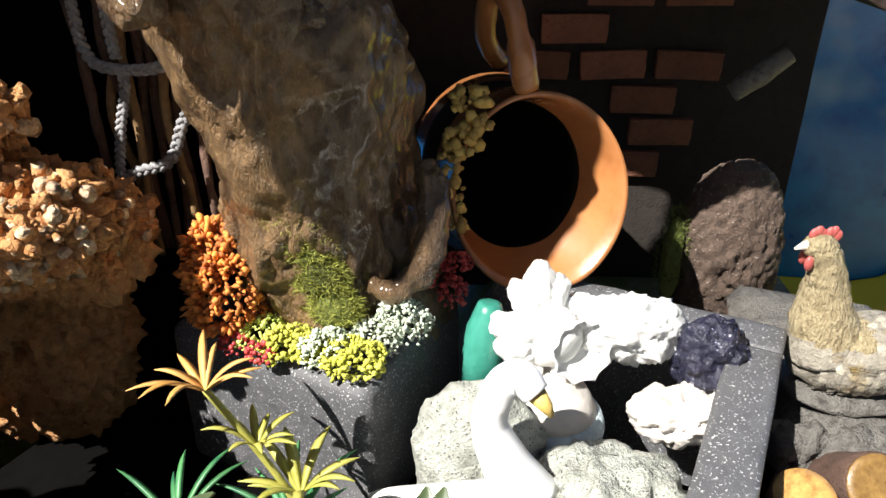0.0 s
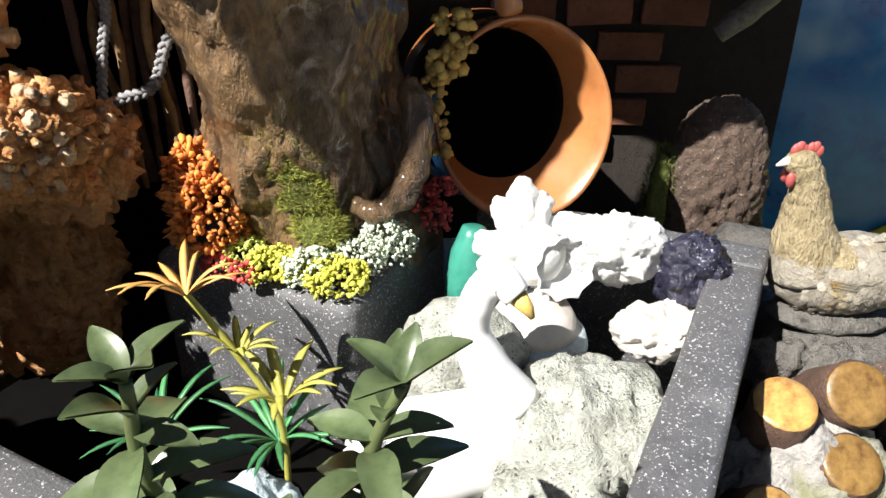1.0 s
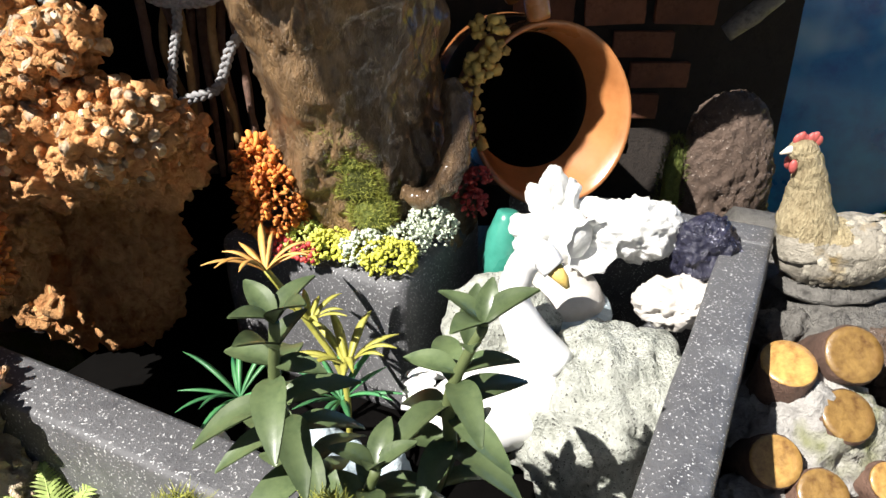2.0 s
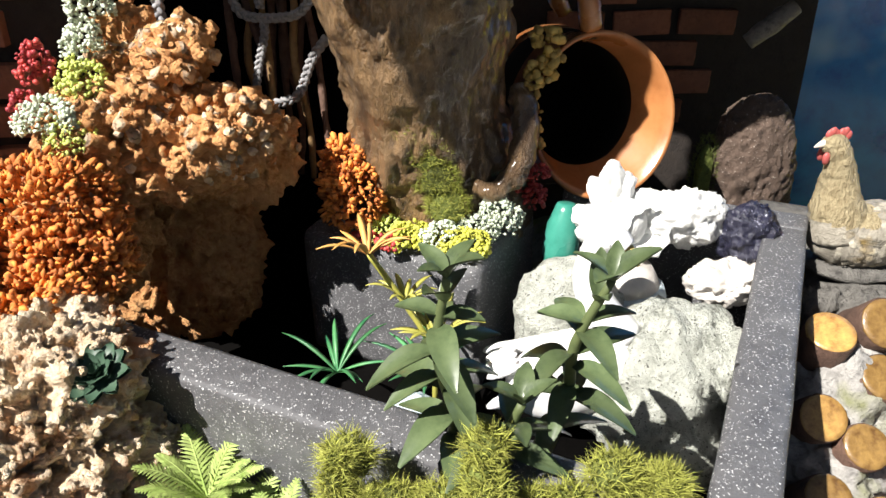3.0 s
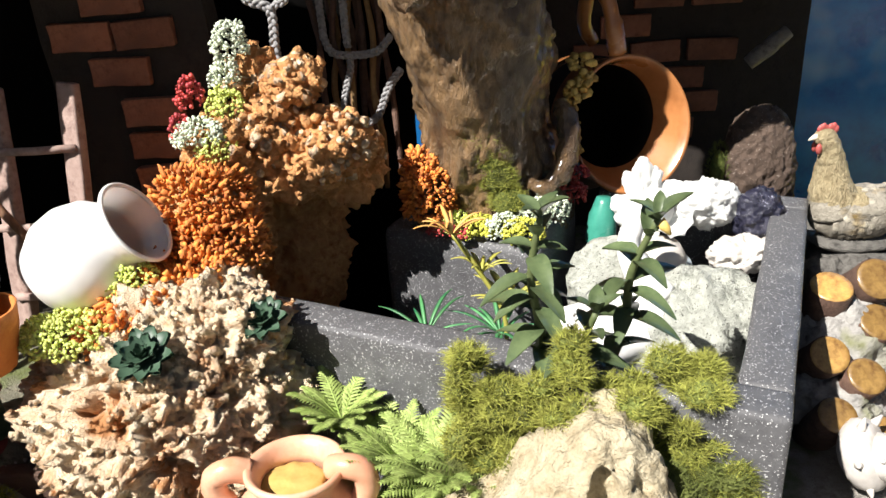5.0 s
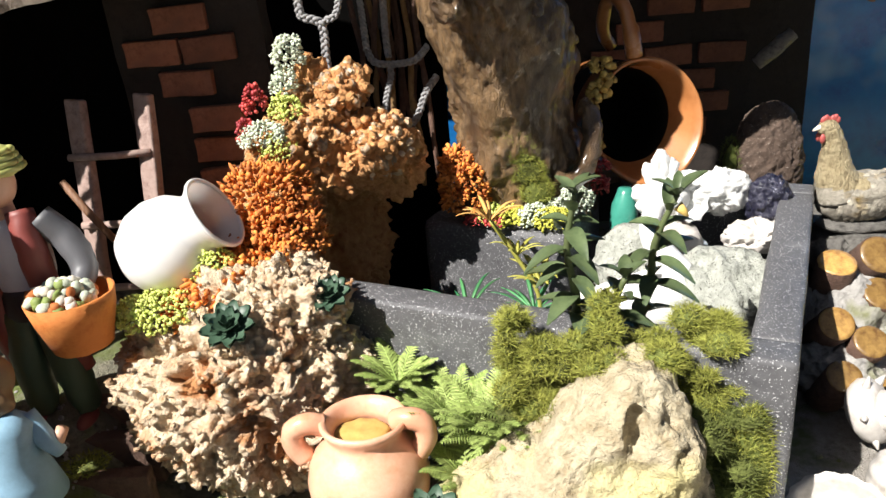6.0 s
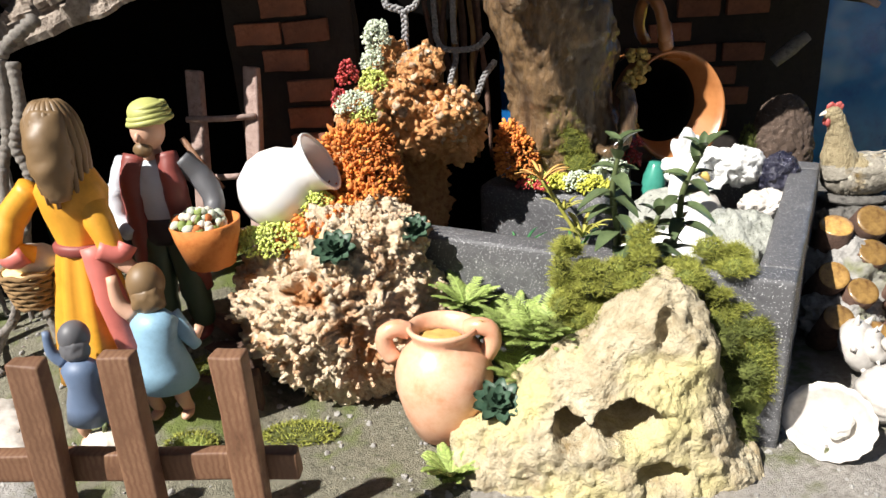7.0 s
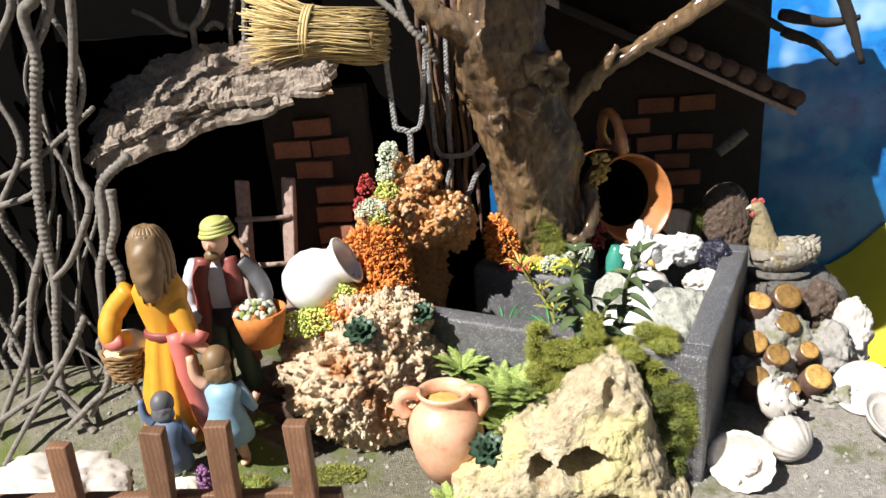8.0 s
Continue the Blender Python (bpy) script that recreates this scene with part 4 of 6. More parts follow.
def dove():
    """White figurine of a bird with spread wings on a round base."""
    bm = fresh()
    blob(bm, (0.108, 0.292, 0.150), (0.010, 0.009, 0.012), 3, (0, 20, 0), 0.001, 150)
    blob(bm, (0.099, 0.290, 0.154), (0.0055, 0.005, 0.0052), 3, (0, 0, 0), 0.0006, 200)
    # raised wing in overlapping lobes, side wing
    for c, r, rot in (((0.1035, 0.297, 0.1660), (0.0062, 0.0024, 0.0120), (0, -12, 10)), ((0.0985, 0.296, 0.1620), (0.0050, 0.0024, 0.0090), (0, -24, 0)), ((0.1090, 0.298, 0.1630), (0.0046, 0.0024, 0.0085), (0, 14, 10)),
                      ((0.1160, 0.299, 0.1590), (0.0095, 0.0026, 0.0045), (0, -18, -15)), ((0.0930, 0.293, 0.1530), (0.0075, 0.0040, 0.0055), (0, 20, 0)), ((0.0960, 0.290, 0.1470), (0.0080, 0.0060, 0.0060), (0, 0, 0))):
        blob(bm, c, r, 4, rot, 0.0016, 240)
    seg = 26
    m = tilted((0.1165, 0.288, 0.148), (0.30, -0.85, 0.25))
    rim = []
    for r, zz in ((0.001, -0.006), (0.005, -0.005), (0.0088, -0.001), (0.0112, 0.004), (0.0106, 0.0046), (0.008, 0.0), (0.004, -0.0035), (0.0006, -0.0045)):
        ring = []
        for k in range(seg):
            w = 2 * math.pi * k / seg
            q = r * (1 + (0.09 * math.sin(w * 9) if r > 0.008 else 0))
            ring.append(bm.verts.new(m @ Vector((q * math.cos(w), q * math.sin(w), zz))))
        rim.append(ring)
    for a, b in zip(rim, rim[1:]):
        for k in range(seg):
            bm.faces.new((a[k], a[(k + 1) % seg], b[(k + 1) % seg], b[k]))
    for k in (-1, 1):
        tube(bm, [(0.107 + k * 0.003, 0.289, 0.142), (0.106 + k * 0.003, 0.287, 0.131)], 0.0018, 8)
    n1 = len(bm.faces)
    lathe(bm, [(0.006, 0.1365), (0.0125, 0.1345), (0.015, 0.130), (0.0165, 0.126), (0.004, 0.124)], Matrix.Translation((0.108, 0.283, 0)), 32)
    n2 = len(bm.faces)
    lathe(bm, [(0.012, 0.127), (0.0165, 0.126), (0.0178, 0.122), (0.017, 0.118), (0.004, 0.117)], Matrix.Translation((0.1095, 0.281, 0)), 32)
    bm.faces.ensure_lookup_table()
    for i, f in enumerate(bm.faces):
        f.material_index = 0 if i < n1 else 1 if i < n2 else 2
    single("dove_figurine", bm, [M_PLASTER, M_SHELL, M_BLUESTONE], "white dove figurine with raised wings on round base", "figurine")


dove()


def swan():
    """White swan figurine afloat in the basin."""
    bm = fresh()
    blob(bm, (0.080, 0.238, 0.110), (0.026, 0.016, 0.017), 4, (0, -10, 8), 0.001, 90)
    blob(bm, (0.093, 0.238, 0.120), (0.013, 0.013, 0.014), 3)
    limb(bm, [(0.0975, 0.240, 0.126), (0.0905, 0.243, 0.138), (0.0855, 0.246, 0.150), (0.0885, 0.248, 0.162), (0.094, 0.247, 0.1665), (0.0985, 0.244, 0.163)], [0.0105, 0.0075, 0.0056, 0.0052, 0.0054, 0.0042], 18, 0.0, 10, 7)
    for k in range(7):
        blob(bm, (0.060 + 0.0032 * k, 0.224 + 0.001 * k, 0.112 + 0.0014 * k), (0.015, 0.003, 0.0032), 2, (0, -14 - 2 * k, 14))
        blob(bm, (0.060 + 0.0032 * k, 0.252 - 0.001 * k, 0.114 + 0.0014 * k), (0.015, 0.003, 0.0032), 2, (0, -14 - 2 * k, -8))
    for k in range(4):
        blob(bm, (0.053, 0.231 + 0.004 * k, 0.117), (0.007, 0.0022, 0.002), 2, (0, -25, 0))
    n1 = len(bm.faces)
    tube(bm, [(0.0985, 0.244, 0.163), (0.1015, 0.242, 0.160), (0.103, 0.241, 0.1575)], [0.003, 0.002, 0.0008], 10)
    bm.faces.ensure_lookup_table()
    for i, f in enumerate(bm.faces):
        f.material_index = 0 if i < n1 else 1
    single("swan_figurine", bm, [M_WHITE, M_GOLDBERRY], "white swan figurine with curved neck in the basin", "figurine")


swan()

# teal bottle-like fragment and water-blue glass lumps
bm = fresh()
lathe(bm, [(0.003, 0.0), (0.0070, 0.002), (0.0085, 0.014), (0.0078, 0.026), (0.0055, 0.033), (0.0045, 0.036), (0.003, 0.0365)], tilted((0.083, 0.306, 0.116), (0.10, 0.15, 1)), 28)
single("teal_vase", bm, M_TEAL, "small teal glazed vase behind the dove", "vase")
for c in ((0.066, 0.212, 0.083), (0.050, 0.205, 0.082), (0.098, 0.165, 0.083), (0.108, 0.175, 0.082), (0.03, 0.19, 0.083), (0.09, 0.18, 0.082)):
    bm = fresh()
    blob(bm, c, (0.006, 0.0055, 0.0045), 3, (0, 0, 0), 0.0008, 200)
    single("glass_pebble", bm, M_GLASSBLUE, "blue glass pebble on the basin floor", "pebble", "blue pebbles")


# ---------------------------------------------------------------- logs and ledge
def ledge():
    bm = fresh()
    block(bm, pose(0.232, 0.325, 0.086), (0.068, 0.105, 0.070), 0.012, 0.010, 75, 14)
    single("stone_ledge", bm, M_RUBBLE, "rough grey stone ledge that carries the hen", "ledge")


ledge()
for c, r in (((0.196, 0.281, 0.112), (0.012, 0.009, 0.010)), ((0.213, 0.277, 0.110), (0.013, 0.010, 0.011)), ((0.231, 0.279, 0.109), (0.012, 0.010, 0.010)), ((0.246, 0.286, 0.106), (0.011, 0.010, 0.012))):
    stone("rubble_stone", "dark grey rubble stone below the hen", c, r, M_RUBBLE, 4, 0.004, 120, ridged=0.003)


def stump(x, y, top, r, lean, seed):
    rnd = random.Random(seed)
    root = thing("log_stump", (x, y, top - 0.03), "short sawn log stump set upright as a step", "log", "log steps")
    m = tilted((x, y, top), lean)
    seg = 22
    bm = fresh()
    rings = []
    for z, s in ((0.0, 0.97), (-0.0012, 1.03), (-0.012, 1.0), (-0.024, 1.02), (-0.036, 1.0)):
        rings.append([bm.verts.new(m @ Vector((r * s * (1 + 0.06 * noise.noise(Vector((math.cos(6.28 * k / seg) * 2 + seed, math.sin(6.28 * k / seg) * 2, z * 60)))) * math.cos(6.2832 * k / seg), r * s * (1 + 0.06 * noise.noise(Vector((math.cos(6.28 * k / seg) * 2, math.sin(6.28 * k / seg) * 2 + seed, z * 60)))) * math.sin(6.2832 * k / seg), z))) for k in range(seg)])
    for a, b in zip(rings, rings[1:]):
        for k in range(seg):
            bm.faces.new((b[k], b[(k + 1) % seg], a[(k + 1) % seg], a[k]))
    bm.faces.new(rings[-1][::-1])
    bark = part("bark", bm, M_LOGBARK, root)
    bm = fresh()
    lathe(bm, [(r * 0.99, -0.0006), (r * 0.95, 0.0005), (r * 0.72, 0.0002), (r * 0.4, 0.0006), (r * 0.12, 0.0003)], m, seg)
    part("cut_face", bm, M_LOGEND, bark, "pale sawn face with rings")


STUMPS = ((0.183, 0.246, 0.124, 0.0098, -0.30), (0.207, 0.250, 0.125, 0.0105, -0.85), (0.202, 0.235, 0.110, 0.0095, -0.60), (0.174, 0.221, 0.102, 0.0090, -0.80),
          (0.188, 0.213, 0.095, 0.0088, -0.65), (0.214, 0.221, 0.093, 0.0070, -0.70), (0.168, 0.196, 0.087, 0.0085, -0.60), (0.213, 0.201, 0.082, 0.0095, -0.70), (0.192, 0.197, 0.076, 0.0075, -0.5))
for i, (x, y, top, r, lean) in enumerate(STUMPS):
    stump(x, y, top, r, (0.05 * (i % 3 - 1), lean, 0.8), i + 1)
for i, (c, r, material) in enumerate((((0.236, 0.236, 0.082), (0.015, 0.018, 0.024), M_GREYSTONE), ((0.257, 0.252, 0.088), (0.014, 0.018, 0.030), M_SHELL), ((0.196, 0.248, 0.085), (0.030, 0.022, 0.030), M_GREYSTONE),
                                      ((0.183, 0.224, 0.072), (0.024, 0.018, 0.018), M_GREYSTONE), ((0.240, 0.270, 0.105), (0.016, 0.014, 0.020), M_SLABSTONE), ((0.228, 0.207, 0.062), (0.016, 0.012, 0.012), M_GREYSTONE))):
    stone("rubble_rock", "pale rough rock banked up beside the log steps" if material is M_SHELL else "rough rock banked up round the log steps", c, r, material, 5, 0.005, 95, ridged=0.005)


# ---------------------------------------------------------------- shells
def cockle(loc, r, m_axis, seed):
    bm = fresh()
    m = tilted(loc, m_axis)
    seg, rings = 48, []
    for t, inner in ((0.02, 0), (0.3, 0), (0.6, 0), (0.85, 0), (1.0, 0), (1.0, 1), (0.85, 1), (0.6, 1), (0.3, 1), (0.02, 1)):
        ring = []
        for k in range(seg):
            w = 2 * math.pi * k / seg
            q = r * t * (1 + 0.025 * math.sin(w * 16) * t)
            ring.append(bm.verts.new(m @ Vector((q * math.cos(w) * 1.12, q * math.sin(w), r * 0.85 * (t ** 2 - 1) + (0.0011 if inner else 0)))))
        rings.append(ring)
    for a, b in zip(rings, rings[1:]):
        for k in range(seg):
            bm.faces.new((a[k], a[(k + 1) % seg], b[(k + 1) % seg], b[k]))
    return bm


def open_shell():
    root = thing("open_shell", (0.131, 0.118, 0.058), "white open clam shell with a lump inside, on sand", "shell", "shells")
    part("valve", cockle((0.131, 0.117, 0.073), 0.0190, (-0.50, -0.52, 0.62), 1), M_SHELL, root)
    bm = fresh()
    blob(bm, (0.136, 0.119, 0.070), (0.008, 0.006, 0.007), 4, (0, 20, 30), 0.0022, 140)
    part("lump", bm, M_PLASTER, root, "chalky white lump")


open_shell()
bm = fresh()
for v in blob(bm, (0.168, 0.139, 0.073), (0.0165, 0.0135, 0.015), 5, (0, -12, 25), 0.0006, 60):
    a = math.atan2(v.co.z - 0.066, v.co.x - 0.180)
    v.co += (v.co - Vector((0.168, 0.139, 0.073))) * 0.02 * math.sin(a * 26)
single("closed_shell", bm, M_SHELL, "ribbed white closed shell lying on the sand", "shell", "shells")


def conch(loc, s, seed):
    """A spiny whelk: a coiled cone with thorny shoulders and a flared lip."""
    rnd = random.Random(seed)
    bm = fresh()
    m = Matrix.Translation(loc) @ pose(0, 0, 0, 70, 12, 40)
    line, radii = [], []
    for k in range(120):
        t = 1 - k / 120
        a = k * 0.17
        line.append(m @ Vector((0.62 * s * t * math.cos(a), 0.62 * s * t * math.sin(a), s * (0.95 - 1.75 * t))))
        radii.append(s * (0.05 + 0.50 * t))
    tube(bm, line, radii, 16, s * 0.05, 190)
    for k in range(0, 110, 6):
        t = 1 - k / 120
        a = k * 0.17
        p = Vector((0.62 * s * t * math.cos(a), 0.62 * s * t * math.sin(a), s * (0.95 - 1.75 * t)))
        d = (Vector((math.cos(a), math.sin(a), 0.5)) + Vector((rnd.uniform(-0.3, 0.3), rnd.uniform(-0.3, 0.3), 0))).normalized()
        r = s * (0.05 + 0.50 * t)
        tube(bm, [m @ (p + d * r * 0.7), m @ (p + d * r * 1.15), m @ (p + d * r * (1.5 + 0.3 * rnd.random()))], [r * 0.34, r * 0.22, r * 0.05], 7)
    single("spiny_conch", bm, M_SHELL, "bleached spiny conch shell beside the logs", "shell", "shells")


conch((0.181, 0.178, 0.077), 0.0150, 4)


def ringed_dish(loc, axis, r, label):
    bm = fresh()
    prof = [(0.2, -0.52), (0.55, -0.50), (0.66, -0.34), (0.82, -0.16), (0.98, -0.05), (1.0, 0.03), (0.93, 0.05), (0.86, 0.0), (0.74, -0.08), (0.66, -0.10), (0.62, -0.07), (0.56, -0.11), (0.40, -0.24), (0.1, -0.28)]
    lathe(bm, [(a * r, b * r) for a, b in prof], tilted(loc, axis), 44)
    single("ringed_shell", bm, M_SHELL, label, "shell", "shells")


ringed_dish((0.243, 0.196, 0.074), (-0.45, -0.55, 0.70), 0.0205, "pale ringed bowl-shaped shell on the sand")
ringed_dish((0.243, 0.160, 0.073), (0.35, -0.50, 0.80), 0.0190, "second pale ringed shell resting on the sand")


# ---------------------------------------------------------------- moss and ferns
def moss(name, label, spots, count, length, width, material, seed, lean=0.6):
    rnd = random.Random(seed)
    bm = fresh()
    pts = []
    for c, r in spots:
        pts += dome(c, r, int(count * r[0] / sum(s[1][0] for s in spots)), rnd, -0.4)
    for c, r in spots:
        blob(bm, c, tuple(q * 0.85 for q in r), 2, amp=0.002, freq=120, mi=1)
    blades(bm, pts, length, width, lean, rnd)
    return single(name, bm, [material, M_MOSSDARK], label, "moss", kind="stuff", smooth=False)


def bank(seed, n, boxes, size):
    """Many small uneven cushions inside a few boxes."""
    rnd = random.Random(seed)
    out = []
    for lo, hi, share in boxes:
        for k in range(int(n * share)):
            c = tuple(rnd.uniform(a, b) for a, b in zip(lo, hi))
            s = size * rnd.uniform(0.5, 1.2)
            out.append((c, (s * rnd.uniform(0.8, 1.5), s, s * rnd.uniform(0.6, 1.4))))
    return out


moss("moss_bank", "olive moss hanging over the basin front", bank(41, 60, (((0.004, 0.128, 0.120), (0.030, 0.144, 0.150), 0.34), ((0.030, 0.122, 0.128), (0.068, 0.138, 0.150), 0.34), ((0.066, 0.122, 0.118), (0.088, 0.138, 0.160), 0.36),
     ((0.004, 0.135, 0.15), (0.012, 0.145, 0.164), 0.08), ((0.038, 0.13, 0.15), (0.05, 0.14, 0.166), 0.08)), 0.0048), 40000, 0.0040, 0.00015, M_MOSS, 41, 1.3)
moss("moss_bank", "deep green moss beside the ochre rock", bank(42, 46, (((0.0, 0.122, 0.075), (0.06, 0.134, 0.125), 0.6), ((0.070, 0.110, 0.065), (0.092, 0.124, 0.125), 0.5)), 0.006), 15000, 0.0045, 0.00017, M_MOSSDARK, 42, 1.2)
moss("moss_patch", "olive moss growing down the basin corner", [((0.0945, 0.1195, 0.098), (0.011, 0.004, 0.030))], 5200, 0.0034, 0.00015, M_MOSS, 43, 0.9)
moss("moss_patch", "olive moss on the tree trunk", [((0.0195, 0.2955, 0.192), (0.009, 0.003, 0.008)), ((0.0235, 0.2950, 0.182), (0.009, 0.003, 0.010)), ((0.0275, 0.2945, 0.170), (0.009, 0.003, 0.010)), ((0.032, 0.2945, 0.158), (0.009, 0.004, 0.010))], 6000, 0.0032, 0.00014, M_MOSS, 44, 0.9)
moss("moss_patch", "dull moss at the foot of the standing stone", [((0.177, 0.397, 0.125), (0.007, 0.005, 0.028))], 900, 0.0035, 0.0002, M_MOSSDARK, 45, 0.6)


def fern(loc, n, length, seed, spread=1.0, material=None):
    rnd = random.Random(seed)
    bm = fresh()
    loc = Vector(loc)
    for k in range(n):
        a = 2 * math.pi * k / n + rnd.uniform(-0.3, 0.3)
        out = Vector((math.cos(a), math.sin(a), 0))
        ln = length * rnd.uniform(0.7, 1.15)
        rise = rnd.uniform(0.6, 1.5)
        line = [loc + out * ln * spread * t * 0.8 + Vector((0, 0, ln * rise * (t - 0.45 * t * t))) for t in [i / 18 for i in range(19)]]
        tube(bm, line, [0.0004 * (1 - i / 24) for i in range(19)], 4)
        side = Vector((-math.sin(a), math.cos(a), 0))
        for i in range(2, 19):
            w = 0.21 * ln * math.sin(math.pi * (i / 18.6) ** 0.7) * rnd.uniform(0.8, 1.15) + 0.001
            d = (line[i] - line[i - 1]).normalized()
            for s in (-1, 1):
                tip = line[i] + side * s * w * 0.8 + d * w * 0.55 + Vector((0, 0, -0.12 * w))
                h = d * 0.00055
                up = Vector((0, 0, 0.0003))
                v = [bm.verts.new(q) for q in (line[i] - h, (line[i] + tip) / 2 - h * 0.9 + up, tip, (line[i] + tip) / 2 + h * 0.9 + up, line[i] + h)]
                bm.faces.new(v if s > 0 else v[::-1])
    return single("fern", bm, material or M_FERN, "fresh green feathery fern growing from the ground", "fern", "ferns", smooth=False)


fern((-0.018, 0.150, 0.104), 44, 0.026, 51)
fern((-0.004, 0.140, 0.106), 44, 0.026, 52)
fern((-0.044, 0.172, 0.112), 36, 0.021, 53)
fern((0.010, 0.134, 0.108), 40, 0.024, 54)
fern((-0.052, 0.096, 0.060), 36, 0.016, 55)
fern((-0.014, 0.134, 0.086), 40, 0.025, 56)
fern((-0.028, 0.160, 0.100), 44, 0.025, 57)


# ---------------------------------------------------------------- leafy plants
def leaf_mesh(name, ln, w, curl, material):
    """A thick leaf with a folded midrib, along +x from its stalk."""
    bm = fresh()
    n = 9
    for side in (0, 1):
        rows = []
        for i in range(n + 1):
            t = i / n
            ww = w * math.sin(math.pi * min(1, t * 0.94 + 0.04)) ** 0.8
            zz = -curl * t * t * ln + 0.16 * ln * t
            rows.append([bm.verts.new((t * ln, s * ww, zz + abs(s) * ww * 0.35 - (0.0005 if side else 0))) for s in (-1, -0.5, 0, 0.5, 1)])
        for a, b in zip(rows, rows[1:]):
            for k in range(4):
                f = (a[k], b[k], b[k + 1], a[k + 1])
                bm.faces.new(f if not side else f[::-1])
    return mesh_of(name, bm, material)


LEAF_A = leaf_mesh("leaf", 0.0205, 0.0042, 0.75, M_LEAF)
LEAF_B = leaf_mesh("leaf", 0.0165, 0.0040, 0.45, M_LEAF)


def leafy_plant(base, tip, pairs, seed):
    rnd = random.Random(seed)
    base, tip = Vector(base), Vector(tip)
    root = thing("leafy_plant", base, "upright plant with dark leathery leaves in the basin", "plant", "leafy plants")
    bm = fresh()
    line = spline([base, base.lerp(tip, 0.35) + Vector((0.003, 0.001, 0)), base.lerp(tip, 0.7) - Vector((0.002, 0, 0)), tip], 6)
    tube(bm, line, [0.0022 - 0.0012 * i / len(line) for i in range(len(line))], 10, 0.0002, 200)
    part("stem", bm, M_STEM, root)
    for k in range(pairs):
        t = 0.22 + 0.78 * k / (pairs - 1)
        p = line[min(int(t * (len(line) - 1)), len(line) - 1)]
        for s in range(2 if k < pairs - 1 else 4):
            a = k * 78 + s * (180 if k < pairs - 1 else 90) + rnd.uniform(-18, 18)
            lf = new("leaf", LEAF_A if t < 0.8 else LEAF_B)
            lf.parent = root
            sc = rnd.uniform(0.72, 1.02) * (1.0 if t < 0.85 else 0.8)
            lift = rnd.uniform(5, 35) if t < 0.9 else rnd.uniform(40, 65)
            lf.matrix_basis = Matrix.Translation(p - base) @ pose(0, 0, 0, 0, 0, a) @ pose(0, 0, 0, rnd.uniform(-15, 15), -lift, 0) @ Matrix.Scale(sc, 4)


leafy_plant((0.031, 0.162, 0.128), (0.034, 0.150, 0.206), 12, 61)
leafy_plant((0.045, 0.156, 0.120), (0.052, 0.146, 0.172), 8, 63)
leafy_plant((0.057, 0.170, 0.130), (0.074, 0.158, 0.200), 10, 62)


def tuft(loc, n, ln, width, material, seed, flat=0.5, name="leaf_blade", parent=None):
    """Narrow strap leaves out of one crown."""
    rnd = random.Random(seed)
    for k in range(n):
        bm = fresh()
        a = 2 * math.pi * k / n + rnd.uniform(-0.4, 0.4)
        out = Vector((math.cos(a), math.sin(a), 0))
        side = Vector((-math.sin(a), math.cos(a), 0))
        l = ln * rnd.uniform(0.7, 1.15)
        rise = rnd.uniform(flat, flat + 0.7)
        rows = []
        for i in range(9):
            t = i / 8
            c = Vector(loc) + out * l * t * 0.85 + Vector((0, 0, l * rise * (t - 0.6 * t * t)))
            w = width * (math.sin(math.pi * (0.1 + 0.9 * t)) ** 0.7)
            rows.append([bm.verts.new(c - side * w), bm.verts.new(c - Vector((0, 0, w * 0.35))), bm.verts.new(c + side * w), bm.verts.new(c + Vector((0, 0, 0.0003)))])
        for p, q in zip(rows, rows[1:]):
            for j in range(4):
                bm.faces.new((p[j], q[j], q[(j + 1) % 4], p[(j + 1) % 4]))
        part(name, bm, material, parent)


def aquarium_plant():
    root = thing("artificial_plant", (0.025, 0.240, 0.095), "artificial water plant, green strap leaves with orange tips", "plant")
    tuft((0.024, 0.242, 0.108), 14, 0.030, 0.0013, M_BLADE, 71, 0.5, parent=root)
    tuft((0.028, 0.240, 0.125), 12, 0.024, 0.0017, M_BLADEYEL, 72, 0.7, parent=root)
    tuft((0.016, 0.242, 0.142), 9, 0.016, 0.0013, M_BLADEYEL, 73, 0.8, parent=root)
    tuft((0.003, 0.243, 0.162), 10, 0.021, 0.0014, M_BLADEORA, 74, 0.6, parent=root)
    bm = fresh()
    tube(bm, spline([(0.026, 0.24, 0.09), (0.026, 0.24, 0.12), (0.015, 0.242, 0.143), (0.003, 0.243, 0.163)], 6), 0.0012, 8)
    part("stem", bm, M_BLADEYEL, root)
    tuft((-0.012, 0.238, 0.112), 12, 0.030, 0.0012, M_BLADE, 75, 0.5, parent=root)


aquarium_plant()


# ---------------------------------------------------------------- huts and brick walls
def brick_wall(name, label, m, size, brick, rows, seed=1):
    """A dark wall with bricks laid proud of the mortar at (along, up, turned out); m places its lower left corner, x
    along, y into the wall.
    """
    rnd = random.Random(seed)
    bm = fresh()
    block(bm, m @ pose(size[0] / 2, size[1] / 2 + 0.002, size[2] / 2), size, 0.0, 0.0012, 90, 12)
    wall = single(name, bm, M_MORTAR, label, "wall", kind="structure", smooth=False)
    tmp = fresh()
    block(tmp, Matrix(), (brick[0], 0.006, brick[1]), 0.0009, 0.0006, 300, 2)
    me = mesh_of("brick", tmp, M_BRICK, False)
    for x, z, out in rows:
        b = new("brick", me)
        b.parent = wall
        b.matrix_basis = m @ pose(x, rnd.uniform(-0.0008, 0.0008) - out, z, rnd.uniform(-2, 2), rnd.uniform(-2, 2), rnd.uniform(-2, 2))


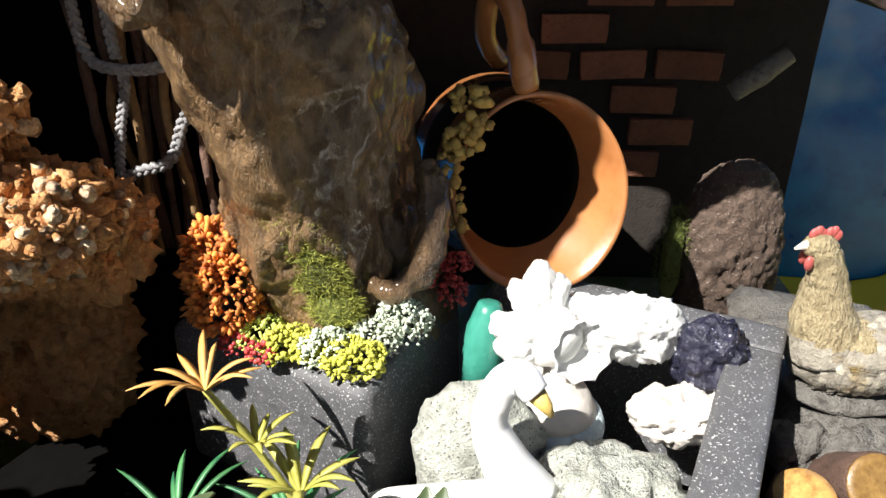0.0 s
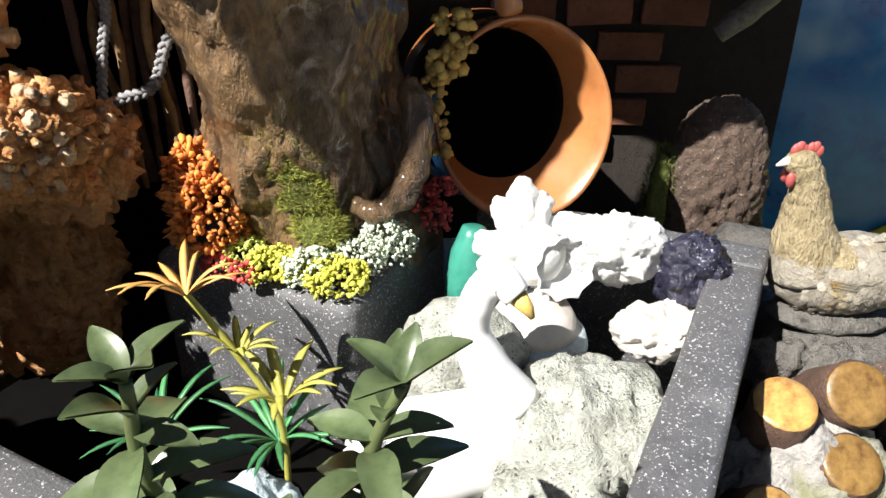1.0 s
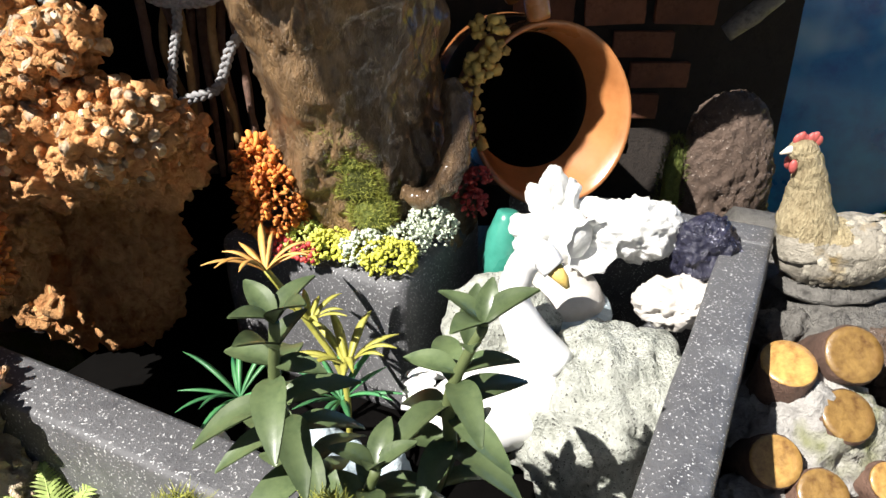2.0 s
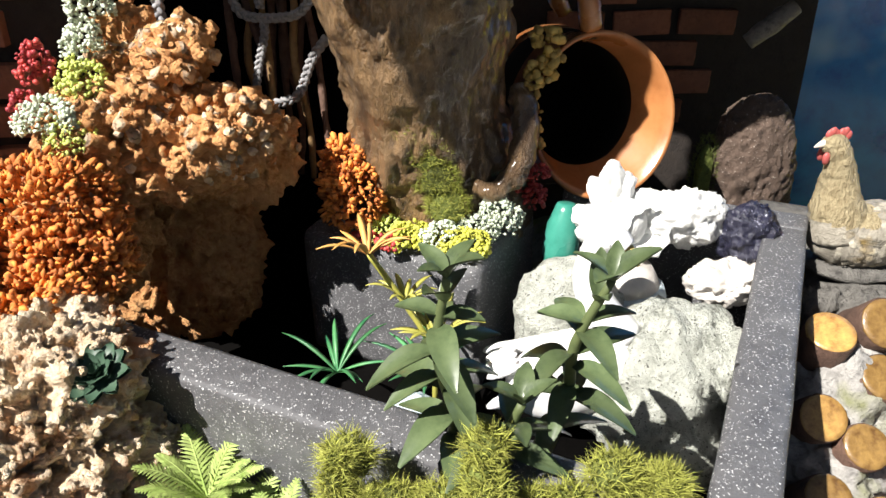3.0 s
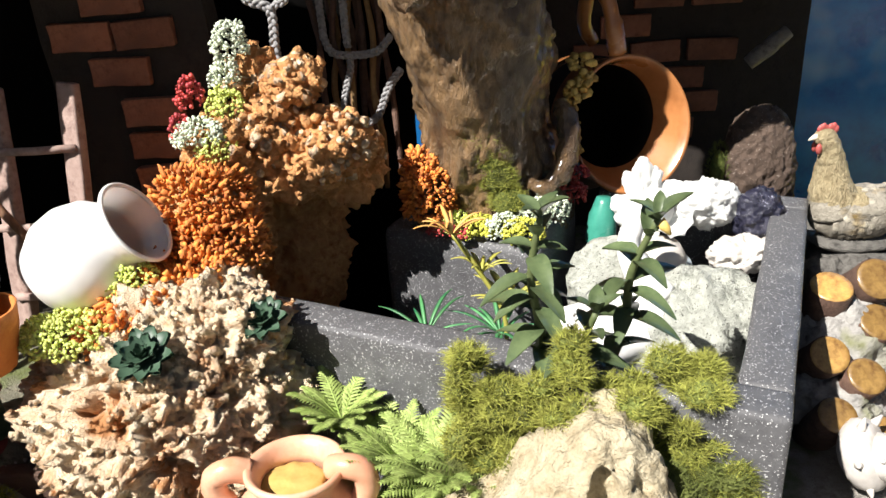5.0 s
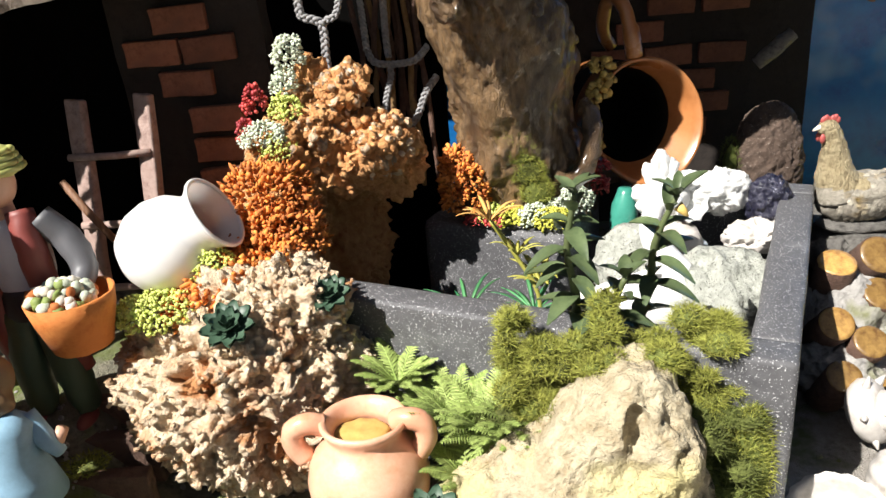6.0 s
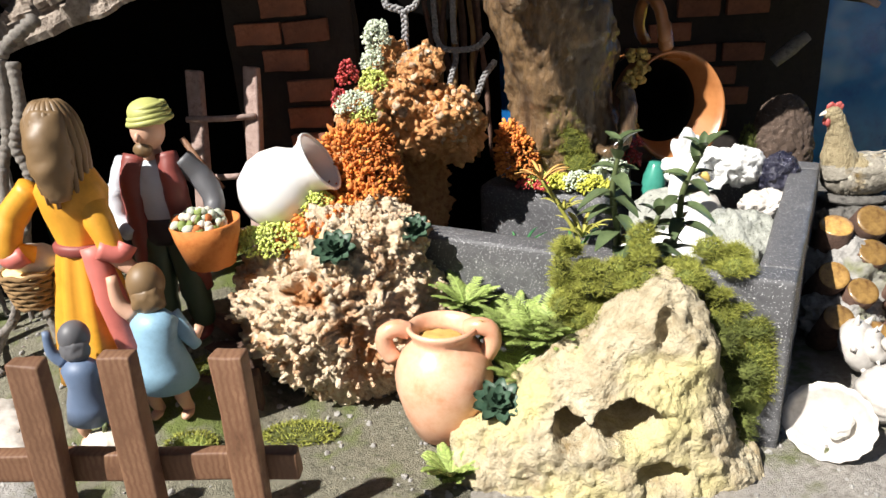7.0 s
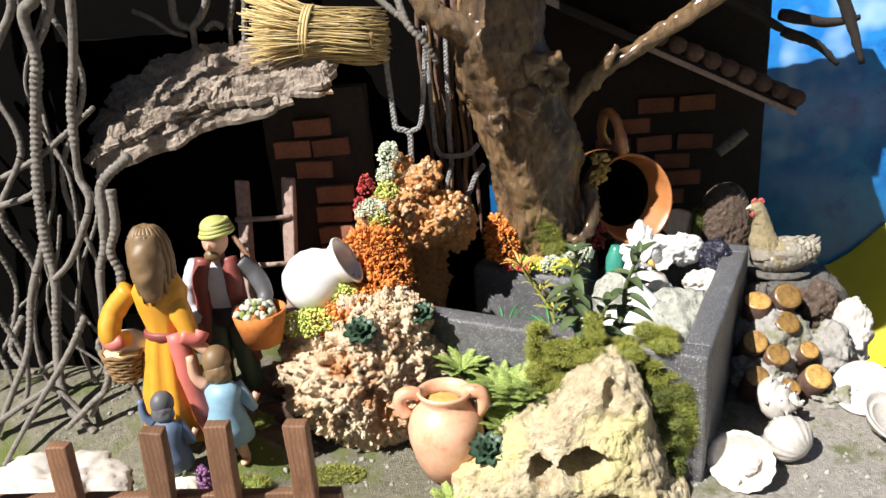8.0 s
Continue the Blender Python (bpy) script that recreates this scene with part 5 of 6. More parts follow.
brick_wall("wall_1", "dark brick wall of the hut behind the jar", pose(0.026, 0.495, 0.05), (0.244, 0.03, 0.316), (0.0365, 0.0158),
           [(0.108, 0.167, 0), (0.131, 0.147, 0), (0.173, 0.147, 0), (0.150, 0.127, 0), (0.162, 0.108, 0), (0.145, 0.088, 0), (0.088, 0.147, 0), (0.132, 0.187, 0), (0.174, 0.187, 0), (0.125, 0.069, 0)], 3)
brick_wall("wall_2", "dark brick wall inside the bark-roofed hut", pose(-0.200, 0.306, 0.09), (0.085, 0.02, 0.21), (0.0300, 0.0140),
           [(0.022, 0.163, 0), (0.054, 0.163, 0), (0.038, 0.145, 0), (0.055, 0.126, 0.010), (0.041, 0.180, 0), (0.050, 0.106, 0), (0.050, 0.088, 0), (0.050, 0.070, 0), (0.050, 0.052, 0)], 5)
# sheets added where there is only shade; the dark is in their colour
for nm, m, size, lb in (("wall_3", pose(-0.285, 0.335, 0.20), (0.17, 0.02, 0.30), "near-black sheet added for the unlit inside of the hut"), ("wall_4", pose(-0.16, 0.53, 0.45), (0.60, 0.02, 0.36), "near-black sheet added for the darkness above the tree"),
                        ("wall_5", pose(-0.1170, 0.375, 0.20), (0.196, 0.02, 0.36), "near-black sheet added for the shade behind the tufa"), ("wall_6", pose(-0.50, 0.235, 0.22), (0.36, 0.02, 0.56), "near-black sheet added for the shade behind the hanging roots")):
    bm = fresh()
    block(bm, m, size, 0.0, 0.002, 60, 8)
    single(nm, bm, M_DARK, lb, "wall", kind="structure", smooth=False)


def thatch_roof():
    """Unseen reed slab, thick and uneven, added on the wall top to cast shade."""
    bm = fresh()
    edge = [(0.040, 0.300), (0.120, 0.296), (0.200, 0.304), (0.222, 0.360), (0.250, 0.425), (0.300, 0.455), (0.335, 0.480), (0.335, 0.512), (0.180, 0.516), (0.040, 0.512)]
    line = []
    for (x0, y0), (x1, y1) in zip(edge, edge[1:] + edge[:1]):
        for k in range(12):
            t = k / 12
            p = Vector((x0 + (x1 - x0) * t, y0 + (y1 - y0) * t, 0))
            line.append(p + Vector(noise.noise_vector(p * 120)) * 0.005)
    lo = [bm.verts.new((p.x, p.y, 0.366 + 0.002 * noise.noise(p * 90))) for p in line]
    hi = [bm.verts.new((p.x, p.y, 0.392 + 0.004 * noise.noise(p * 70))) for p in line]
    bm.faces.new(lo[::-1])
    bm.faces.new(hi)
    for k in range(len(line)):
        j = (k + 1) % len(line)
        bm.faces.new((lo[k], lo[j], hi[j], hi[k]))
    single("thatch_roof", bm, M_STRAWEND, "unseen dark reed slab added on the hut wall to cast shade", "roof", smooth=False)


thatch_roof()


def bark_roof():
    """Layered slabs of pine bark, sloping down to the west."""
    root = thing("bark_roof", (-0.215, 0.25, 0.28), "sloping roof of layered grey-brown pine bark slabs", "roof")
    rnd = random.Random(8)
    for k, (cx, cy, cz, lx, ly, tilt) in enumerate(((-0.246, 0.290, 0.295, 0.16, 0.11, -13), (-0.234, 0.290, 0.303, 0.155, 0.095, -12), (-0.211, 0.294, 0.312, 0.145, 0.104, -8), (-0.258, 0.268, 0.283, 0.12, 0.075, -18), (-0.180, 0.294, 0.316, 0.090, 0.104, -2), (-0.257, 0.272, 0.302, 0.07, 0.08, -20))):
        bm = fresh()
        t = bmesh.new()
        bmesh.ops.create_grid(t, x_segments=90, y_segments=64, size=0.5)
        top = {}
        for s in (1, -1):
            for v in t.verts:
                x, y = v.co.x, v.co.y
                rr = 1 + 0.22 * noise.fractal(Vector((x * 3 + k * 5, y * 3, k)), 0.9, 2, 4)
                q = Vector((x * lx * rr, y * ly * rr, 0))
                edge = max(abs(x), abs(y)) * 2
                step = noise.fractal(Vector((q.x * 16, q.y * 110, k * 3.1)), 0.8, 2.1, 4)
                lay = math.floor(step * 5) / 5 * 0.85 + step * 0.15
                h = (0.0060 + 0.0110 * lay) * (1 - smooth01((edge - 0.9) / 0.1) * 0.75)
                q.z = h if s > 0 else -0.002
                top[(s, v.index)] = bm.verts.new(Matrix.Translation((cx, cy, cz + 0.006)) @ pose(0, 0, 0, 22, tilt, rnd.uniform(-0.1, 0.1) + 8) @ q)
            for f in t.faces:
                vs = [top[(s, v.index)] for v in f.verts]
                bm.faces.new(vs if s > 0 else vs[::-1])
        for e in t.edges:
            if e.is_boundary:
                a, b = e.verts
                try:
                    bm.faces.new((top[(1, a.index)], top[(1, b.index)], top[(-1, b.index)], top[(-1, a.index)]))
                except ValueError:
                    pass
        t.free()
        part("bark_slab", bm, M_ROOFBARK, root, smooth=False)


bark_roof()


def straw():
    root = thing("straw_bundle", (-0.143, 0.29, 0.322), "golden straw bundle tied with a band on the roof", "straw")
    rnd = random.Random(12)
    bm = fresh()
    for k in range(620):
        a, q = rnd.uniform(0, 6.283), math.sqrt(rnd.random())
        c = Vector((0, math.cos(a) * q, math.sin(a) * q))
        x0, x1 = -0.178 + rnd.uniform(-0.016, 0.010), -0.094 + rnd.uniform(-0.009, 0.007)
        ln = []
        for t in (0, 0.33, 0.55, 0.8, 1.0):
            x = x0 + (x1 - x0) * t
            r = 0.020 * (1 + (0.45 + 0.35 * rnd.random()) * max(0, 0.4 - t) / 0.4 - 0.12 * math.exp(-((t - 0.4) / 0.15) ** 2))
            ln.append(Vector((x, 0.290 + c.y * r, 0.343 + c.z * r + rnd.uniform(-0.0022, 0.0022) - 0.010 * (t - 0.4))))
        tube(bm, ln, 0.0005, 3)
    tagged(part("stalks", bm, M_STRAW, root), kind="stuff")
    bm = fresh()
    for dx in (0, 0.0025, 0.005):
        p = [Vector((-0.151 + dx + 0.004 * math.sin(w), 0.290 + 0.0195 * math.cos(w), 0.344 + 0.0195 * math.sin(w))) for w in [i * 6.2832 / 28 for i in range(29)]]
        tube(bm, p, 0.0013, 6)
    part("band", bm, M_STRAW, root, "pale twisted straw band")
    bm = fresh()
    blob(bm, (-0.098, 0.288, 0.337), (0.004, 0.0170, 0.0170), 4, amp=0.0016, freq=500)
    part("cut_ends", bm, M_STRAWEND, root, "dark cut ends")


straw()


def ladder():
    root = thing("wooden_ladder", (-0.20, 0.272, 0.10), "small pinkish wooden ladder leaning on the brick wall", "ladder")
    for x0, x1 in ((-0.223, -0.2165), (-0.187, -0.179)):
        bm = fresh()
        a, b = Vector((x0, 0.262, 0.105)), Vector((x1, 0.283, 0.235))
        d = b - a
        m = tilted((a + b) / 2, d)
        block(bm, m, (0.0110, 0.0055, d.length), 0.0012, 0.0010, 220, 5)
        part("rail", bm, M_OLDWOOD, root)
    for z in (0.131, 0.167, 0.2045):
        bm = fresh()
        y = 0.262 + 0.021 * (z - 0.105) / 0.13 - 0.004
        tube(bm, [(-0.224, y, z + 0.0005), (-0.20, y, z), (-0.178, y, z + 0.0005)], 0.0021, 10, 0.0002, 200)
        part("rung", bm, M_OLDWOOD, root)
    bm = fresh()
    tube(bm, [(-0.2235, 0.26, 0.196), (-0.213, 0.257, 0.180), (-0.2005, 0.254, 0.163)], [0.002, 0.0022, 0.002], 8)
    part("prop_stick", bm, M_WOOD, root)


ladder()


def hut_roof():
    """A tiled gable end above the jar, dark beneath."""
    root = thing("tiled_hut_roof", (0.19, 0.43, 0.28), "dark tiled hut roof with wooden bargeboard over the jar", "roof")
    a, b = Vector((0.118, 0.372, 0.309)), Vector((0.256, 0.388, 0.240))
    d = (b - a).normalized()
    bm = fresh()
    nrm = Vector((d.z, 0, -d.x)) * -1
    deep = Vector((0, 0.15, 0))
    # deck runs on unseen past the gable to keep the wall shaded
    lo = [a - d * 0.27, b, b + deep, a - d * 0.27 + deep]
    lo_v = [bm.verts.new(p) for p in lo]
    hi_v = [bm.verts.new(p + nrm * 0.006) for p in lo]
    bm.faces.new(lo_v)
    bm.faces.new(hi_v[::-1])
    for k in range(4):
        bm.faces.new((lo_v[k], hi_v[k], hi_v[(k + 1) % 4], lo_v[(k + 1) % 4]))
    bmesh.ops.recalc_face_normals(bm, faces=bm.faces[:])
    part("roof_deck", bm, M_MORTAR, root, smooth=False)
    bm = fresh()
    m = tilted((a + b) / 2 + Vector((0, -0.004, 0)), b - a)
    block(bm, m, (0.004, 0.0045, (b - a).length), 0.0008, 0.0005, 150, 4)
    part("bargeboard", bm, M_OLDWOOD, root)
    n = 9
    for k in range(n):
        bm = fresh()
        p = a + (b - a) * ((k + 0.6) / n) + nrm * 0.012
        q = p + deep
        line = [p + Vector((0, -0.006, 0)), p + deep * 0.5, q]
        tube(bm, line, [0.0072, 0.007, 0.0068], 12, 0.0004, 150)
        part("roof_tile", bm, M_LOGBARK, root, "rounded clay roof tile")


hut_roof()


def sticks():
    for i, (pts, r) in enumerate((([(0.245, 0.40, 0.31), (0.275, 0.40, 0.297), (0.295, 0.40, 0.278)], 0.004), ([(0.24, 0.395, 0.325), (0.28, 0.395, 0.315), (0.305, 0.39, 0.318)], 0.0045), ([(0.28, 0.38, 0.345), (0.293, 0.38, 0.315), (0.305, 0.378, 0.28)], 0.0048), ([(0.19, 0.40, 0.345), (0.235, 0.40, 0.318), (0.262, 0.40, 0.30)], 0.004))):
        bm = fresh()
        limb(bm, pts, [r * 1.2, r, r * 0.5], 10, 0.001, 150, 6)
        single("dry_stick", bm, M_MORTAR, "dark dry stick poking out from the hut roof", "stick", "roof sticks")
    bm = fresh()
    limb(bm, [(0.212, 0.455, 0.192), (0.224, 0.452, 0.203), (0.236, 0.452, 0.213)], [0.005, 0.006, 0.0045], 12, 0.001, 150, 6)
    single("wall_peg", bm, M_ROOT, "grey weathered branch stub on the brick wall", "branch")


sticks()


# ---------------------------------------------------------------- roots and cords
def root_line(pts, r, label, taper=0.3):
    """A root wrapped in close rings along its length."""
    bm = fresh()
    ln = sum((Vector(b) - Vector(a)).length for a, b in zip(pts, pts[1:]))
    p = spline(pts, max(4, int(ln / (len(pts) - 1) / 0.0009)))
    run, rr = 0.0, []
    for k, q in enumerate(p):
        run += (q - p[k - 1]).length if k else 0
        ring = 0.30 * (abs(math.sin(run / 0.0042 * math.pi)) - 0.5) * smooth01(0.5 + 2.5 * noise.noise(q * 22))
        rr.append(r * (1 - taper * k / len(p)) * (1 + ring + 0.14 * noise.noise(q * 70)))
    tube(bm, p, rr, 9, 0.0003, 260)
    single("hanging_root", bm, M_ROOT, label, "root", "hanging roots")


def roots():
    rnd = random.Random(17)
    low = "grey ringed root hanging to the ground"
    for r, ln in (
        (0.0042, [(-0.301, 0.205, 0.46), (-0.301, 0.205, 0.39), (-0.314, 0.205, 0.373), (-0.313, 0.205, 0.346), (-0.319, 0.205, 0.324), (-0.327, 0.205, 0.294), (-0.332, 0.2, 0.26), (-0.334, 0.195, 0.224), (-0.332, 0.19, 0.191), (-0.337, 0.185, 0.158), (-0.337, 0.175, 0.131), (-0.331, 0.165, 0.104), (-0.309, 0.155, 0.088)]),
        (0.0034, [(-0.320, 0.21, 0.45), (-0.322, 0.21, 0.391), (-0.325, 0.21, 0.376), (-0.337, 0.21, 0.36), (-0.36, 0.21, 0.33)]),
        (0.0030, [(-0.288, 0.21, 0.45), (-0.295, 0.21, 0.387), (-0.304, 0.21, 0.365), (-0.314, 0.207, 0.349)]),
        (0.0032, [(-0.274, 0.2, 0.45), (-0.277, 0.2, 0.386), (-0.285, 0.2, 0.343), (-0.294, 0.2, 0.314), (-0.296, 0.195, 0.285), (-0.298, 0.195, 0.265), (-0.292, 0.19, 0.249), (-0.302, 0.185, 0.225), (-0.314, 0.183, 0.207), (-0.329, 0.185, 0.195)]),
        (0.0036, [(-0.262, 0.2, 0.277), (-0.283, 0.195, 0.26), (-0.285, 0.19, 0.239), (-0.288, 0.187, 0.216), (-0.295, 0.183, 0.192), (-0.29, 0.175, 0.15), (-0.275, 0.165, 0.10)]),
        (0.0034, [(-0.277, 0.193, 0.256), (-0.277, 0.188, 0.231), (-0.283, 0.185, 0.213), (-0.279, 0.183, 0.195), (-0.286, 0.175, 0.16), (-0.278, 0.165, 0.12)]),
        (0.0028, [(-0.38, 0.205, 0.238), (-0.366, 0.202, 0.246), (-0.343, 0.2, 0.252), (-0.333, 0.2, 0.257)]),
        (0.0024, [(-0.378, 0.215, 0.261), (-0.367, 0.213, 0.264), (-0.333, 0.21, 0.278), (-0.303, 0.205, 0.296), (-0.279, 0.2, 0.311)]),
        (0.0026, [(-0.307, 0.175, 0.17), (-0.321, 0.165, 0.145), (-0.347, 0.15, 0.109), (-0.364, 0.13, 0.080)]),
        (0.0028, [(-0.291, 0.18, 0.202), (-0.294, 0.17, 0.154), (-0.294, 0.16, 0.124), (-0.307, 0.155, 0.111), (-0.326, 0.15, 0.095)]),
        (0.0024, [(-0.384, 0.15, 0.097), (-0.347, 0.155, 0.118), (-0.333, 0.16, 0.121), (-0.313, 0.155, 0.100)]),
        (0.0028, [(-0.337, 0.2, 0.222), (-0.352, 0.19, 0.183), (-0.356, 0.175, 0.146), (-0.367, 0.16, 0.118), (-0.38, 0.15, 0.090)]),
        (0.0024, [(-0.371, 0.2, 0.162), (-0.38, 0.19, 0.139), (-0.36, 0.18, 0.125), (-0.34, 0.178, 0.134)]),
        (0.0024, [(-0.283, 0.175, 0.169), (-0.298, 0.168, 0.151), (-0.29, 0.16, 0.133), (-0.31, 0.157, 0.100)]),
    ):
        root_line(ln, r, low)
    for k in range(11):
        x, y, top = rnd.uniform(-0.42, -0.29), rnd.uniform(0.17, 0.222), rnd.choice((0.46, 0.46, 0.33, 0.24))
        ln = []
        for i in range(7):
            t = i / 6
            ln.append((x + rnd.uniform(-0.014, 0.014) * (1 + t), y - 0.03 * t * t + rnd.uniform(-0.006, 0.006), top + (0.062 - top) * t))
        root_line(ln, rnd.uniform(0.0012, 0.0024), low)
    for r, ln in (
        (0.0034, [(-0.257, 0.31, 0.44), (-0.257, 0.31, 0.384), (-0.257, 0.31, 0.36), (-0.246, 0.31, 0.353), (-0.245, 0.31, 0.343), (-0.248, 0.31, 0.318)]),
        (0.0036, [(-0.225, 0.31, 0.44), (-0.228, 0.31, 0.382), (-0.235, 0.31, 0.364), (-0.245, 0.31, 0.354)]),
        (0.0026, [(-0.211, 0.32, 0.44), (-0.211, 0.32, 0.381), (-0.218, 0.32, 0.351), (-0.22, 0.32, 0.315)]),
        (0.0026, [(-0.200, 0.325, 0.44), (-0.204, 0.325, 0.38), (-0.207, 0.32, 0.346), (-0.212, 0.32, 0.315)]),
        (0.0028, [(-0.223, 0.32, 0.352), (-0.23, 0.318, 0.356), (-0.237, 0.315, 0.351)]),
        (0.0022, [(-0.29, 0.31, 0.37), (-0.275, 0.31, 0.362), (-0.262, 0.31, 0.352), (-0.25, 0.31, 0.348)]),
        (0.0030, [(-0.08, 0.29, 0.37), (-0.072, 0.285, 0.345), (-0.06, 0.285, 0.33), (-0.052, 0.29, 0.315)]),
        (0.0028, [(-0.10, 0.30, 0.37), (-0.078, 0.295, 0.35), (-0.062, 0.29, 0.335)]),
    ):
        root_line(ln, r, "grey ringed root above the bark roof")


roots()


def braided_cord(pts, r, name="braided_cord", label="grey braided cord hanging behind the tufa", category="cord"):
    """Three strands plaited round a line."""
    bm = fresh()
    ln = sum((Vector(b) - Vector(a)).length for a, b in zip(pts, pts[1:]))
    p = spline(pts, max(4, int(ln / (len(pts) - 1) / 0.0007)))
    for strand in range(3):
        run, line = 0.0, []
        for k, q in enumerate(p):
            run += (q - p[k - 1]).length if k else 0
            d = (p[min(k + 1, len(p) - 1)] - p[max(k - 1, 0)]).normalized()
            a = d.cross(Vector((0.1, 1, 0.2))).normalized()
            w = run / (r * 4.6) * 2 * math.pi + strand * 2.0944
            line.append(q + a * math.sin(w) * r * 0.62 + d.cross(a) * math.sin(2 * w) * r * 0.42)
        tube(bm, line, r * 0.55, 6)
    single(name, bm, M_CORD, label, category, "hanging cords")


for r, ln in (
    (0.0020, [(-0.064, 0.34, 0.34), (-0.063, 0.34, 0.256), (-0.062, 0.34, 0.239), (-0.056, 0.34, 0.232), (-0.036, 0.34, 0.232), (-0.026, 0.34, 0.24)]),
    (0.0020, [(-0.047, 0.338, 0.34), (-0.050, 0.338, 0.256), (-0.050, 0.338, 0.236)]),
    (0.0019, [(-0.050, 0.34, 0.231), (-0.050, 0.34, 0.224), (-0.055, 0.34, 0.208), (-0.059, 0.34, 0.188), (-0.062, 0.34, 0.15)]),
    (0.0022, [(-0.022, 0.34, 0.222), (-0.030, 0.34, 0.212), (-0.038, 0.34, 0.196), (-0.052, 0.34, 0.191), (-0.060, 0.34, 0.186)]),
    (0.0022, [(-0.094, 0.30, 0.34), (-0.091, 0.30, 0.275), (-0.090, 0.30, 0.266), (-0.080, 0.30, 0.261), (-0.080, 0.30, 0.243), (-0.080, 0.30, 0.228)]),
    (0.0018, [(-0.060, 0.30, 0.34), (-0.069, 0.30, 0.273), (-0.078, 0.30, 0.262)]),
):
    braided_cord(ln, r)


def dry_stalks():
    rnd = random.Random(31)
    for k in range(11):
        x, y = -0.066 + 0.0036 * k + rnd.uniform(-0.002, 0.002), rnd.uniform(0.346, 0.358)
        ln = [(x + rnd.uniform(-0.004, 0.004), y + rnd.uniform(-0.002, 0.002), 0.36 - 0.03 * i) for i in range(8)]
        bm = fresh()
        limb(bm, ln, [0.0022, 0.0016, 0.0020, 0.0014], 8, 0.0006, 180, 6)
        single("dry_stalk", bm, M_STRAWEND if k % 4 == 1 else M_LOGBARK, "dry brown stalk hanging behind the tufa", "stalk", "dry stalks")


dry_stalks()


# ---------------------------------------------------------------- fence
def fence():
    root = thing("picket_fence", (-0.18, 0.03, 0.058), "low brown wooden picket fence with two rails", "fence")
    for x, top, tx, tw in ((-0.2485, 0.162, 2, 0.0115), (-0.199, 0.169, 4, 0.0125), (-0.163, 0.171, 2, 0.0125), (-0.1215, 0.170, 1, 0.0120), (-0.297, 0.160, 1, 0.0115)):
        bm = fresh()
        h = top - 0.055
        block(bm, pose(x, 0.03, 0.055 + h / 2, 0, tx, 0), (tw, 0.0075, h), 0.0010, 0.0008, 120, 4)
        part("picket", bm, M_WOOD, root)
    for z in (0.117, 0.076):
        bm = fresh()
        block(bm, pose(-0.207, 0.0385, z, 0, 0.5, 0), (0.205, 0.006, 0.0125), 0.0009, 0.0008, 100, 6)
        part("rail", bm, M_WOOD, root)


fence()


# ---------------------------------------------------------------- figures
def figure(name, label, builder, mats):
    bm = fresh()

    def add(fn, mi):
        n0 = len(bm.faces)
        fn(bm)
        bm.faces.ensure_lookup_table()
        for f in bm.faces[n0:]:
            f.material_index = mi
    builder(add)
    single(name, bm, mats, label, "figurine", "painted figurines")


